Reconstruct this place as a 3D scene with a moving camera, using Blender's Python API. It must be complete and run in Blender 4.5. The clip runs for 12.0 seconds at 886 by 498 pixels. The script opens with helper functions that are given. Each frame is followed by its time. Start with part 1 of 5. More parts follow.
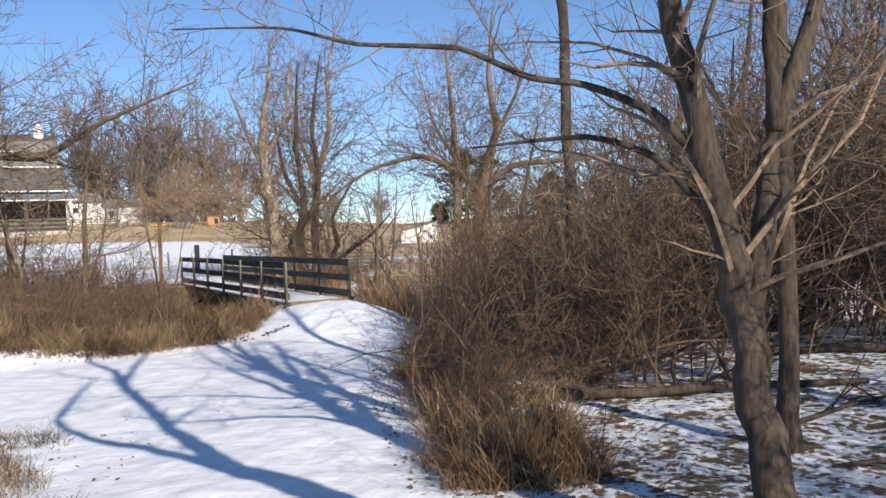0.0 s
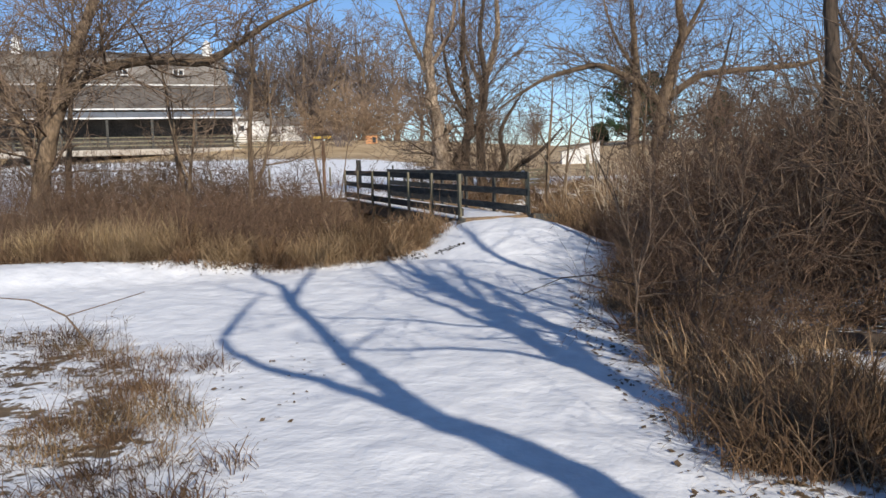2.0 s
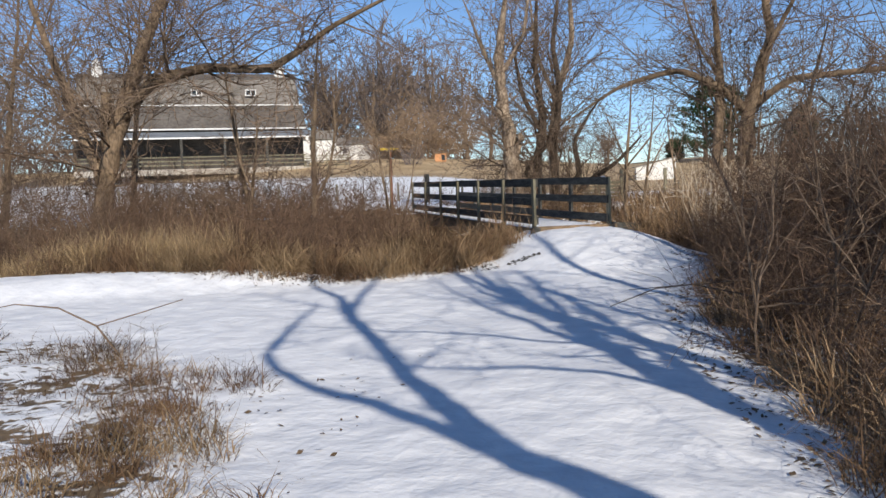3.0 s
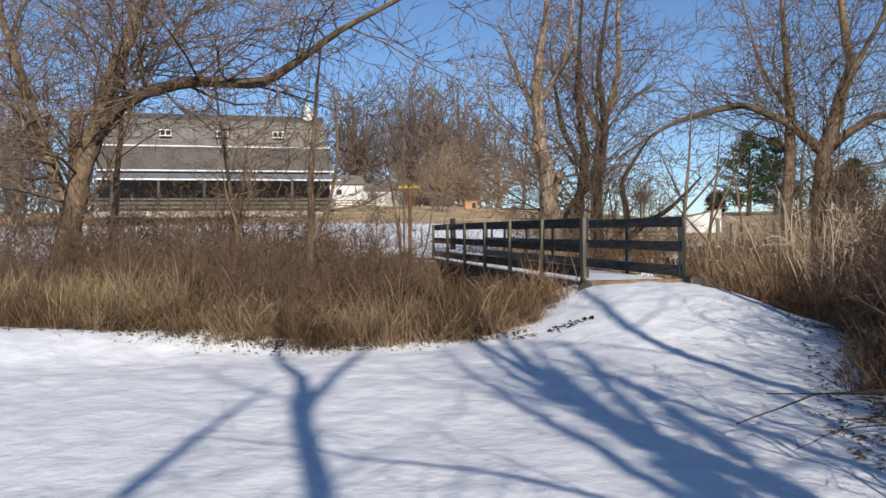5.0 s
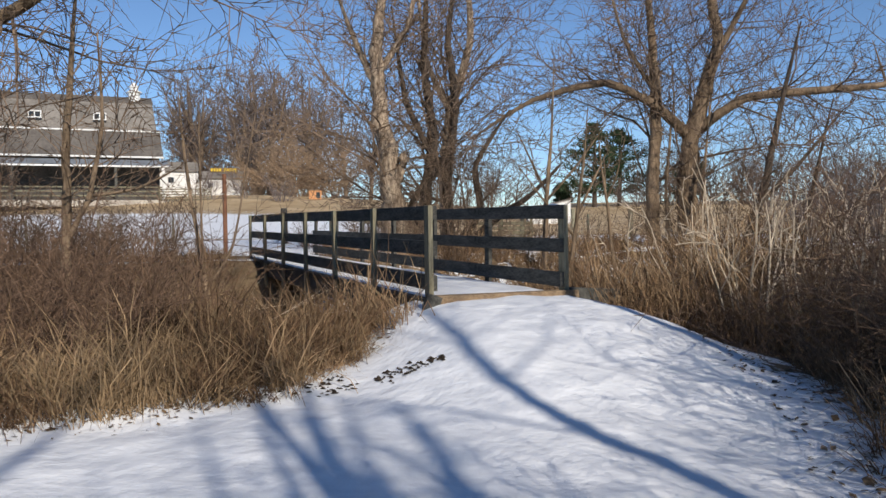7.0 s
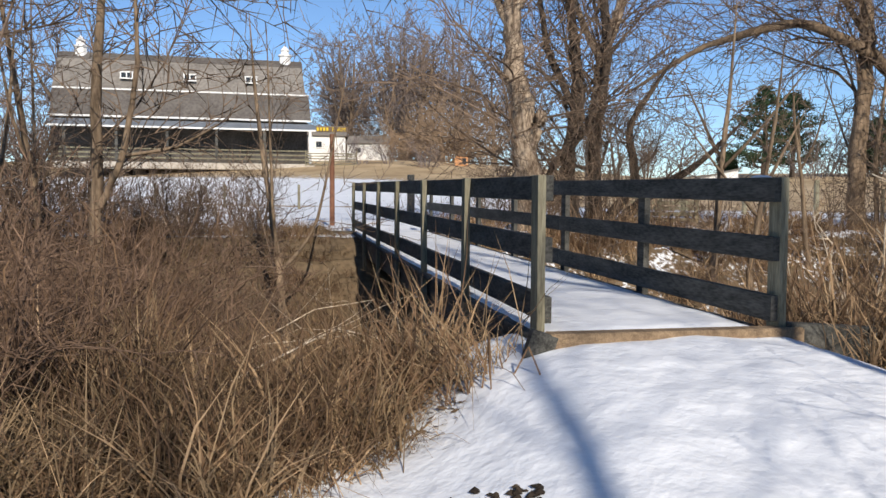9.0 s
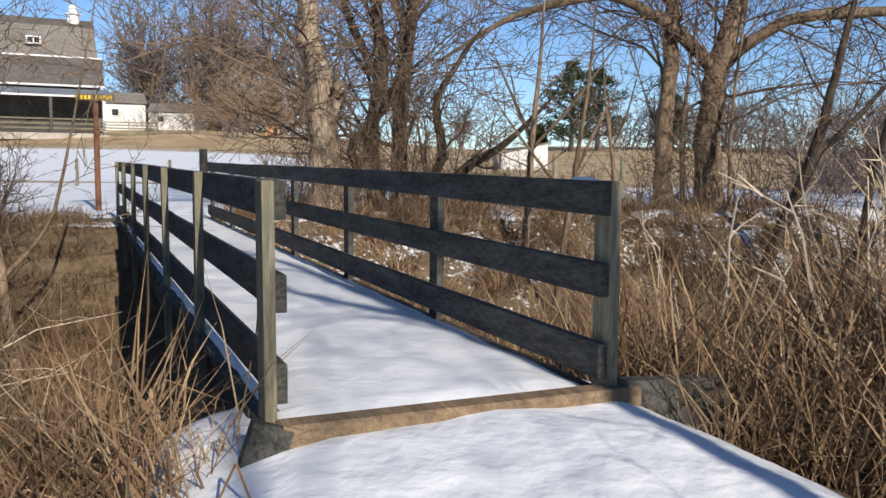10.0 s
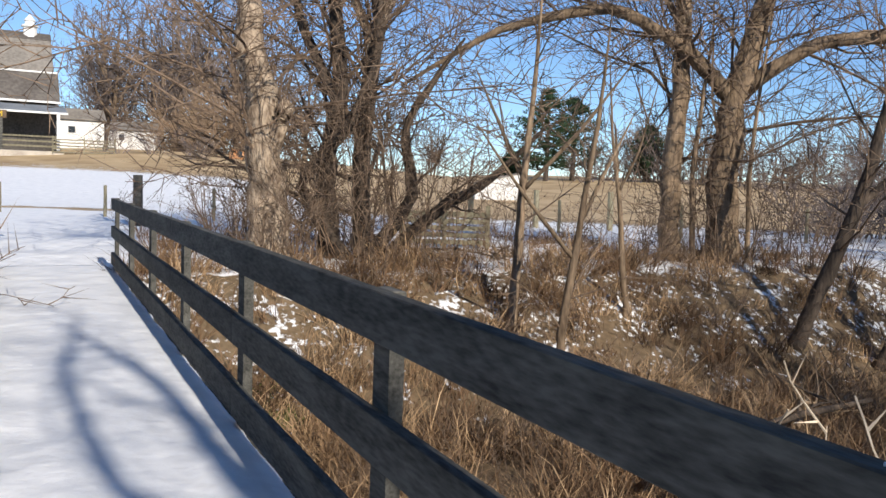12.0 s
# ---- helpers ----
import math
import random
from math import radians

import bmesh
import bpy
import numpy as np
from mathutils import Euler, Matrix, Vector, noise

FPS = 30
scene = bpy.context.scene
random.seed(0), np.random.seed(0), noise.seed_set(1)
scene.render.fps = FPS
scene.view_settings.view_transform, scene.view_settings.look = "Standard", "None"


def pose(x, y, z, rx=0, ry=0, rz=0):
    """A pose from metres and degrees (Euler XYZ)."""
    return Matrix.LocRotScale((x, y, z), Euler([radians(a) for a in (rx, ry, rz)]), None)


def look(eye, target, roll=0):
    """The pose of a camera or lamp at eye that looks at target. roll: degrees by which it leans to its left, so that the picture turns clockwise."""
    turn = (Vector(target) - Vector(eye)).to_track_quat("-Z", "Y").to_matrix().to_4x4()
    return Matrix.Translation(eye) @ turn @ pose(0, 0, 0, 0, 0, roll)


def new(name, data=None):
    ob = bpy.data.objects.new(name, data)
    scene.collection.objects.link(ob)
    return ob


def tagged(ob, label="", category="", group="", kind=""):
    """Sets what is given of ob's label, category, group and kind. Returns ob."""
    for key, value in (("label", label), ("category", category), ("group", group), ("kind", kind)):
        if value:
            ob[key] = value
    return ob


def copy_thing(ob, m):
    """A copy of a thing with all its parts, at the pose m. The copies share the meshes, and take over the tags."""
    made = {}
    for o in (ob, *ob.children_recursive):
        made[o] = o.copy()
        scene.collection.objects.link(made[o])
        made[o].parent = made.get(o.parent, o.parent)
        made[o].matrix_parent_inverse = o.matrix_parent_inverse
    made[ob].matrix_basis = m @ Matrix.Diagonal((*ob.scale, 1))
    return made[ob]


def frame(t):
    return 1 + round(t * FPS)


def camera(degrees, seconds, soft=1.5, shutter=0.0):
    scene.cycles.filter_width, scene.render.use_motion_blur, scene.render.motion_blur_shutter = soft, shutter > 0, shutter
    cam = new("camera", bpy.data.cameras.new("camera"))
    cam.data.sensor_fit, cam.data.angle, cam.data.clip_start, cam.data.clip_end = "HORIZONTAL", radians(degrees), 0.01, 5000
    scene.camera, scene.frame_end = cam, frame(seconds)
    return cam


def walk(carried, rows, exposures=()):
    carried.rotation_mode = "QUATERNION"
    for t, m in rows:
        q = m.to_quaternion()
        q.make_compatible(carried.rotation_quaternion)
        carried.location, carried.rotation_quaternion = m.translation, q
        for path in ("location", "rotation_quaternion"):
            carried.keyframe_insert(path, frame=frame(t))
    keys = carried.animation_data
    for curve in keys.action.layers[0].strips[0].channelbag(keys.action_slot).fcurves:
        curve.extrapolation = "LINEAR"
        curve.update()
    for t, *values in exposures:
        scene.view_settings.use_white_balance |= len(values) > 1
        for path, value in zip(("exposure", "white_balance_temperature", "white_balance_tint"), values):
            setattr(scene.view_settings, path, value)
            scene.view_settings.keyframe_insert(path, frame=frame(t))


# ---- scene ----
cam = camera(54.6, 12.0)
PATH = [
    (0, (1.555, 0.565, 1.383), (1.368, 2.556, 1.336), -2.3),
    (0.5, (1.275, 1.07, 1.331), (0.918, 3.03, 1.155), -4.1),
    (1, (1.041, 1.486, 1.247), (0.608, 3.421, 0.989), -2.8),
    (1.5, (0.818, 1.926, 1.189), (0.297, 3.84, 0.933), -2.1),
    (2, (0.535, 2.447, 1.118), (0.002, 4.363, 0.905), -1.6),
    (2.5, (0.367, 2.963, 0.967), (-0.223, 4.866, 0.79), -1.8),
    (3, (0.113, 3.668, 0.809), (-0.573, 5.54, 0.648), -1.9),
    (3.2, (-0.049, 4.003, 0.773), (-0.761, 5.866, 0.626), -1.5),
    (4.8, (-0.997, 7.109, 0.577), (-1.777, 8.951, 0.54), -1.3),
    (5, (-1.102, 7.464, 0.592), (-1.854, 9.317, 0.549), -0.6),
    (5.5, (-1.351, 8.457, 0.635), (-2.001, 10.349, 0.615), 0.4),
    (6, (-1.593, 9.428, 0.621), (-2.129, 11.354, 0.62), 0.3),
    (6.5, (-1.767, 10.368, 0.595), (-2.216, 12.317, 0.59), -0.4),
    (7, (-1.943, 11.316, 0.61), (-2.362, 13.27, 0.542), -0.6),
    (7.5, (-2.144, 12.291, 0.627), (-2.816, 14.173, 0.543), -0.2),
    (7.7, (-2.254, 12.678, 0.616), (-3.104, 14.487, 0.549), 0.3),
    (9.5, (-2.588, 15.839, 0.753), (-3.186, 17.739, 0.57), 0.9),
    (10, (-2.669, 16.76, 0.845), (-3.018, 18.718, 0.638), 0.6),
    (10.5, (-2.683, 17.689, 0.911), (-2.882, 19.675, 0.779), 0.2),
    (11, (-2.803, 18.417, 0.944), (-2.968, 20.409, 0.859), 1.1),
    (11.5, (-2.998, 19.133, 1.039), (-3.198, 21.121, 0.94), 1.1),
    (12, (-3.18, 19.768, 1.076), (-3.462, 21.742, 0.928), 1.9),
]
EXPOSURE = [(0, 0.14), (0.7, -0.08), (1.5, -0.22), (2.5, -0.16), (3.2, -0.17), (4.9, -0.24), (5.5, -0.25), (6, -0.27), (7.2, -0.25), (7.7, -0.2), (9.5, -0.07), (10.2, -0.1), (11, 0.05), (12, 0.1)]
walk(cam, [(t, look(eye, target, roll)) for t, eye, target, roll in PATH], EXPOSURE)

# ---- world, sun ----
SUN_TRAVEL = Vector((-0.588, 0.809, 0.0)).normalized()      # way the light goes, on the ground
SUN_ELEV = radians(28)
world = bpy.data.worlds.new("world")
scene.world = world
world.use_nodes = True
wt = world.node_tree
sky = wt.nodes.new("ShaderNodeTexSky")
sky.sky_type = "NISHITA"
sky.sun_disc = False
sky.sun_elevation = SUN_ELEV
sky.sun_rotation = math.atan2(-SUN_TRAVEL.x, -SUN_TRAVEL.y)
sky.air_density, sky.dust_density, sky.ozone_density = 0.75, 0.0, 5.0
wt.nodes["Background"].inputs["Strength"].default_value = 0.13
wt.links.new(sky.outputs[0], wt.nodes["Background"].inputs[0])
sun = new("sun", bpy.data.lights.new("sun", "SUN"))
sun.data.energy, sun.data.angle, sun.data.color = 4.9, radians(0.5), (1.0, 0.93, 0.83)
down = Vector((SUN_TRAVEL.x * math.cos(SUN_ELEV), SUN_TRAVEL.y * math.cos(SUN_ELEV), -math.sin(SUN_ELEV)))
sun.matrix_world = look((20, -20, 30), Vector((20, -20, 30)) + down)
scene.view_settings.exposure = 0.0

# ---- materials ----


def mat(name, a, b, scale=6.0, rough=0.85, bump=0.3, dist=0.01, stretch=(1, 1, 1), fine=8.0, c=None, vary=0.25, metal=0.0):
    """Two colours mixed by coarse and fine noise; each object also varies in value."""
    m = bpy.data.materials.new(name)
    m.use_nodes = True
    t = m.node_tree
    p = t.nodes["Principled BSDF"]
    p.inputs["Roughness"].default_value = rough
    p.inputs["Metallic"].default_value = metal
    p.inputs["Specular IOR Level"].default_value = 0.25
    co = t.nodes.new("ShaderNodeTexCoord")
    mp = t.nodes.new("ShaderNodeMapping")
    mp.inputs["Scale"].default_value = stretch
    t.links.new(co.outputs["Object"], mp.inputs[0])
    n1, n2 = t.nodes.new("ShaderNodeTexNoise"), t.nodes.new("ShaderNodeTexNoise")
    for n, s in ((n1, scale), (n2, scale * fine)):
        n.inputs["Scale"].default_value = s
        n.inputs["Detail"].default_value = 4
        t.links.new(mp.outputs[0], n.inputs["Vector"])
    mixn = t.nodes.new("ShaderNodeMath")
    mixn.operation = "MULTIPLY_ADD"
    t.links.new(n2.outputs["Fac"], mixn.inputs[0])
    mixn.inputs[1].default_value = 0.5
    half = t.nodes.new("ShaderNodeMath")
    half.operation = "MULTIPLY"
    half.inputs[1].default_value = 0.5
    t.links.new(n1.outputs["Fac"], half.inputs[0])
    t.links.new(half.outputs[0], mixn.inputs[2])
    ramp = t.nodes.new("ShaderNodeValToRGB")
    ramp.color_ramp.elements[0].position, ramp.color_ramp.elements[1].position = 0.36, 0.64
    ramp.color_ramp.elements[0].color = (*a, 1)
    ramp.color_ramp.elements[1].color = (*b, 1)
    if c:
        e = ramp.color_ramp.elements.new(0.56)
        e.color = (*c, 1)
    t.links.new(mixn.outputs[0], ramp.inputs[0])
    info = t.nodes.new("ShaderNodeObjectInfo")
    geo = t.nodes.new("ShaderNodeNewGeometry")
    add = t.nodes.new("ShaderNodeMath")
    add.operation = "ADD"
    t.links.new(info.outputs["Random"], add.inputs[0])
    t.links.new(geo.outputs["Random Per Island"], add.inputs[1])
    rng = t.nodes.new("ShaderNodeMapRange")
    rng.inputs["From Max"].default_value = 2.0
    rng.inputs["To Min"].default_value, rng.inputs["To Max"].default_value = 1 - vary * 1.6, 1 + vary * 1.6
    t.links.new(add.outputs[0], rng.inputs[0])
    hsv = t.nodes.new("ShaderNodeHueSaturation")
    t.links.new(rng.outputs[0], hsv.inputs["Value"])
    t.links.new(ramp.outputs[0], hsv.inputs["Color"])
    t.links.new(hsv.outputs[0], p.inputs["Base Color"])
    if bump:
        bm = t.nodes.new("ShaderNodeBump")
        bm.inputs["Strength"].default_value, bm.inputs["Distance"].default_value = bump, dist
        t.links.new(mixn.outputs[0], bm.inputs["Height"])
        t.links.new(bm.outputs[0], p.inputs["Normal"])
    return m


BARK = mat("bark", (0.095, 0.065, 0.041), (0.33, 0.235, 0.15), 5, 0.9, 0.8, 0.03, (1, 1, 0.25), 5)
BARK_PALE = mat("bark_pale", (0.12, 0.08, 0.052), (0.54, 0.42, 0.3), 5, 0.9, 1.0, 0.06, (1, 1, 0.4), 4)
BARK_DARK = mat("bark_dark", (0.03, 0.023, 0.018), (0.115, 0.085, 0.062), 6, 0.9, 0.8, 0.03, (1, 1, 0.25), 5)
TWIG = mat("twig", (0.1, 0.069, 0.048), (0.28, 0.195, 0.132), 3, 0.85, 0)
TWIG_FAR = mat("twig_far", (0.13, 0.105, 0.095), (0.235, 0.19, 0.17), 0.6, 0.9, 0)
TWIG_RED = mat("twig_red", (0.074, 0.045, 0.029), (0.225, 0.142, 0.092), 3, 0.85, 0)
TWIG_TAN = mat("twig_tan", (0.24, 0.16, 0.1), (0.36, 0.26, 0.17), 0.6, 0.85, 0)
GRASS = mat("dead_grass", (0.1, 0.065, 0.034), (0.37, 0.257, 0.145), 0.9, 0.8, 0, fine=3.0, vary=0.24)
GRASS_BROWN = mat("dead_grass_brown", (0.047, 0.028, 0.016), (0.225, 0.136, 0.075), 0.9, 0.8, 0, fine=3.0, vary=0.24)
REED = mat("reed", (0.18, 0.108, 0.055), (0.5, 0.345, 0.2), 1.0, 0.8, 0, fine=3.0, vary=0.28)
STALK = mat("dead_stalk", (0.46, 0.36, 0.25), (0.72, 0.6, 0.45), 2, 0.7, 0, vary=0.3)
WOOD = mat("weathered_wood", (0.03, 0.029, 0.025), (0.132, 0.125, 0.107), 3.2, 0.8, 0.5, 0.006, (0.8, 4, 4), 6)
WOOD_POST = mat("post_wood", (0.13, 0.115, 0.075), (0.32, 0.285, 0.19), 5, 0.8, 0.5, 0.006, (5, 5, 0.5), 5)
WOOD_TAN = mat("tan_wood", (0.15, 0.1, 0.06), (0.34, 0.24, 0.145), 5, 0.8, 0.5, 0.006, (0.5, 5, 5), 5)
NEEDLE = mat("needles", (0.018, 0.035, 0.016), (0.05, 0.085, 0.035), 0.8, 0.7, 0)
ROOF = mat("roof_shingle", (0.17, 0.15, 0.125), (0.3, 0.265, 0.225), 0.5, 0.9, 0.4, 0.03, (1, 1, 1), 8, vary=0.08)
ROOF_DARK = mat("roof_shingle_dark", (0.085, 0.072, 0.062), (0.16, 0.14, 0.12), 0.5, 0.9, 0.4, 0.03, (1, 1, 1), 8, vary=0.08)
PORCH_ROOF = mat("porch_roof_metal", (0.16, 0.175, 0.19), (0.26, 0.28, 0.3), 0.6, 0.6, 0.1, vary=0.05)
WHITE = mat("white_paint", (0.7, 0.68, 0.63), (0.85, 0.83, 0.79), 1.5, 0.6, 0.05, vary=0.05)
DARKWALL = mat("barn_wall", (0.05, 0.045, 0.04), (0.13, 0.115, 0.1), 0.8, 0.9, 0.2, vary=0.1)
GLASS = mat("dark_glass", (0.02, 0.025, 0.03), (0.05, 0.055, 0.06), 1, 0.1, 0, vary=0.02)
STONE = mat("stone_wall", (0.35, 0.3, 0.24), (0.55, 0.49, 0.41), 1.5, 0.9, 0.4, 0.03)
YELLOW = mat("yellow_paint", (0.75, 0.5, 0.03), (0.85, 0.6, 0.06), 2, 0.6, 0, vary=0.03)
RUST = mat("rusty_steel", (0.16, 0.07, 0.04), (0.3, 0.14, 0.08), 6, 0.8, 0.2)
ORANGE = mat("orange_plastic", (0.55, 0.25, 0.1), (0.7, 0.36, 0.17), 1, 0.6, 0)
MOSS = mat("moss_green", (0.05, 0.075, 0.015), (0.14, 0.19, 0.04), 3, 0.9, 0)
CLOD = mat("damp_soil", (0.02, 0.015, 0.011), (0.075, 0.053, 0.036), 9, 0.9, 0, vary=0.3)
LITTER = mat("leaf", (0.1, 0.065, 0.04), (0.28, 0.19, 0.11), 5, 0.9, 0, vary=0.4)


def snow_nodes(t, p, scale=1.0):
    """Colour and relief of trodden snow; returns colour socket and height socket."""
    co = t.nodes.new("ShaderNodeTexCoord")
    n1, n2 = t.nodes.new("ShaderNodeTexNoise"), t.nodes.new("ShaderNodeTexNoise")
    for n, s, d in ((n1, 3.6 * scale, 4), (n2, 15 * scale, 4)):
        n.inputs["Scale"].default_value, n.inputs["Detail"].default_value = s, d
        t.links.new(co.outputs["Object"], n.inputs["Vector"])
    h = t.nodes.new("ShaderNodeMath")
    h.operation = "MULTIPLY_ADD"
    h.inputs[1].default_value = 0.2
    t.links.new(n2.outputs["Fac"], h.inputs[0])
    t.links.new(n1.outputs["Fac"], h.inputs[2])
    ramp = t.nodes.new("ShaderNodeValToRGB")
    ramp.color_ramp.elements[0].position, ramp.color_ramp.elements[1].position = 0.35, 0.75
    ramp.color_ramp.elements[0].color = (0.78, 0.79, 0.81, 1)
    ramp.color_ramp.elements[1].color = (0.94, 0.94, 0.94, 1)
    t.links.new(h.outputs[0], ramp.inputs[0])
    return ramp.outputs[0], h.outputs[0], co


def ground_material():
    m = bpy.data.materials.new("ground")
    m.use_nodes = True
    t = m.node_tree
    p = t.nodes["Principled BSDF"]
    p.inputs["Roughness"].default_value = 0.75
    p.inputs["Specular IOR Level"].default_value = 0.2
    col, height, co = snow_nodes(t, p)

    def noise_tex(s, d=4):
        n = t.nodes.new("ShaderNodeTexNoise")
        n.inputs["Scale"].default_value, n.inputs["Detail"].default_value = s, d
        t.links.new(co.outputs["Object"], n.inputs["Vector"])
        return n

    def ramp(src, p0, c0, p1, c1):
        r = t.nodes.new("ShaderNodeValToRGB")
        r.color_ramp.elements[0].position, r.color_ramp.elements[1].position = p0, p1
        r.color_ramp.elements[0].color, r.color_ramp.elements[1].color = (*c0, 1), (*c1, 1)
        t.links.new(src, r.inputs[0])
        return r.outputs[0]

    def mix(fac, a, b):
        x = t.nodes.new("ShaderNodeMix")
        x.data_type = "RGBA"
        t.links.new(fac, x.inputs["Factor"])
        t.links.new(a, x.inputs[6])
        t.links.new(b, x.inputs[7])
        return x.outputs[2]

    soil = ramp(noise_tex(9).outputs["Fac"], 0.35, (0.035, 0.024, 0.016), 0.65, (0.13, 0.088, 0.054))
    straw = ramp(noise_tex(0.35, 6).outputs["Fac"], 0.35, (0.42, 0.29, 0.155), 0.65, (0.62, 0.46, 0.27))
    straw_at = t.nodes.new("ShaderNodeAttribute")
    straw_at.attribute_name = "straw"
    snow_at = t.nodes.new("ShaderNodeAttribute")
    snow_at.attribute_name = "snow"
    base = mix(straw_at.outputs["Fac"], soil, straw)
    # patches of snow where cover and noise together pass a level
    a, b = noise_tex(2.2, 3), noise_tex(11, 5)
    s = t.nodes.new("ShaderNodeMath")
    s.operation = "MULTIPLY_ADD"
    s.inputs[1].default_value = 0.55
    t.links.new(b.outputs["Fac"], s.inputs[0])
    s2 = t.nodes.new("ShaderNodeMath")
    s2.operation = "MULTIPLY"
    s2.inputs[1].default_value = 0.45
    t.links.new(a.outputs["Fac"], s2.inputs[0])
    t.links.new(s2.outputs[0], s.inputs[2])
    d = t.nodes.new("ShaderNodeMath")
    d.operation = "SUBTRACT"
    t.links.new(snow_at.outputs["Fac"], d.inputs[0])
    t.links.new(s.outputs[0], d.inputs[1])
    k = t.nodes.new("ShaderNodeMapRange")
    k.inputs["From Min"].default_value, k.inputs["From Max"].default_value = -0.02, 0.04
    t.links.new(d.outputs[0], k.inputs[0])
    t.links.new(mix(k.outputs[0], base, col), p.inputs["Base Color"])
    bm = t.nodes.new("ShaderNodeBump")
    bm.inputs["Strength"].default_value, bm.inputs["Distance"].default_value = 0.46, 0.085
    hs = t.nodes.new("ShaderNodeMath")
    hs.operation = "MULTIPLY_ADD"
    hs.inputs[1].default_value = 0.5
    t.links.new(k.outputs[0], hs.inputs[0])
    t.links.new(height, hs.inputs[2])
    t.links.new(hs.outputs[0], bm.inputs["Height"])
    t.links.new(bm.outputs[0], p.inputs["Normal"])
    return m


def snow_material():
    m = bpy.data.materials.new("snow")
    m.use_nodes = True
    t = m.node_tree
    p = t.nodes["Principled BSDF"]
    p.inputs["Roughness"].default_value = 0.7
    col, height, co = snow_nodes(t, p, 1.0)
    t.links.new(col, p.inputs["Base Color"])
    bm = t.nodes.new("ShaderNodeBump")
    bm.inputs["Strength"].default_value, bm.inputs["Distance"].default_value = 0.4, 0.06
    t.links.new(height, bm.inputs["Height"])
    t.links.new(bm.outputs[0], p.inputs["Normal"])
    return m


GROUND, SNOW = ground_material(), snow_material()

# ---- the plan: the bridge's line and the lie of the land ----
D = Vector((-0.552, 0.834, 0))          # along the bridge
N = Vector((0.834, 0.552, 0))           # across it
L0 = Vector((-3.94, 19.93, 0))          # first post of each rail
R0 = Vector((-2.615, 20.655, 0))
LONG, DECK, TOP = 11.76, -0.17, 0.76
MOUTH = (L0 + R0) / 2


def smooth(a, b, v):
    v = min(1.0, max(0.0, (v - a) / (b - a)))
    return v * v * (3 - 2 * v)


def along(x, y):
    q = Vector((x, y, 0)) - MOUTH
    return q.dot(D), q.dot(N)


SPAN = 7.9                              # the creek's width on the plan, stretched to the bridge's length on the ground
SWING = radians(5.4)                    # the near side of the plan turns this far about the bridge's mouth


def stretch(s):
    return s if s < 0 else s * LONG / SPAN if s < SPAN else s + LONG - SPAN


def unstretch(s):
    return s if s < 0 else s * SPAN / LONG if s < LONG else s - LONG + SPAN


def swing_at(y):
    return SWING * (1 - smooth(17, 26, y))


def turned(x, y, a):
    dx, dy = x - MOUTH.x, y - MOUTH.y
    return MOUTH.x + dx * math.cos(a) - dy * math.sin(a), MOUTH.y + dx * math.sin(a) + dy * math.cos(a)


def unsite(x, y):
    """Plan coordinates of a place on the ground."""
    return turned(x, y, -swing_at(y))


def site(x, y):
    """The place on the ground of plan coordinates."""
    wx, wy = x, y
    for k in range(4):
        wx, wy = turned(x, y, swing_at(wy))
    return wx, wy


def creek(s, c):
    """Plan coordinates of a spot s along and c right of the bridge's line."""
    q = MOUTH + D * stretch(s) + N * c
    return Vector((*unsite(q.x, q.y), 0))


def trail_right(y):
    """x of the trail's edge by the thicket."""
    return float(np.interp(y, (0, 7, 8.2, 11, 14.3, 17, 19.3, 20.5), (0.2, -0.55, -0.75, -1.2, -1.5, -1.15, -1.5, -2.2)))


def bank_foot(x):
    """y of the foot of the brushy bank."""
    return float(np.interp(x, (-30, -12.5, -9.5, -7, -5.9, -4.9, -4.5), (15.2, 16.6, 16.5, 16.85, 17.35, 18.0, 19.6)))


def height(x, y):
    s, c = along(x, y)
    s = unstretch(s)
    near_x, near_y = unsite(x, y)
    z = -0.8 + 0.95 * (1 - smooth(-1, 7.5, near_y)) - 0.06 * smooth(0, -8, near_x)
    far = -0.2 + 1.1 * smooth(50, 74, y) * smooth(-10, -30, x) + 2.4 * smooth(68, 100, y) * smooth(-14, -42, x)
    far += 3.2 * smooth(55, 150, y) * smooth(-30, -10, x)
    far += 0.9 * smooth(60, 150, y) * (1 - smooth(-60, -10, x))
    z += (far - z) * smooth(1.0, 8.5, s)
    ramp = smooth(-5.2, -0.2, s) * (1 - smooth(0.62, 2.3, abs(c)))
    if s < 2:
        z += (-0.235 + 0.03 * smooth(-0.6, 0.3, c) - z) * ramp
    bank = smooth(-2.0, -0.6, s) * (1 - smooth(0.8, 2.0, s)) * smooth(1.5, 2.6, abs(c))
    z += 0.25 * bank
    ditch = smooth(0.2, 2.2, s) * (1 - smooth(5.4, 7.6, s)) * (1 - smooth(40, 70, abs(c)))
    z += (-1.75 - z) * ditch
    z += 0.25 * smooth(1.5, 6, near_x) * smooth(6, 10, near_y) * (1 - smooth(14, 18, near_y))
    if y < 60:
        z += 0.05 * noise.noise((x * 0.5, y * 0.5, 1)) + 0.026 * noise.noise((x * 2.3, y * 2.3, 5)) + 0.012 * noise.noise((x * 4.5, y * 3.6, 8))
    return z


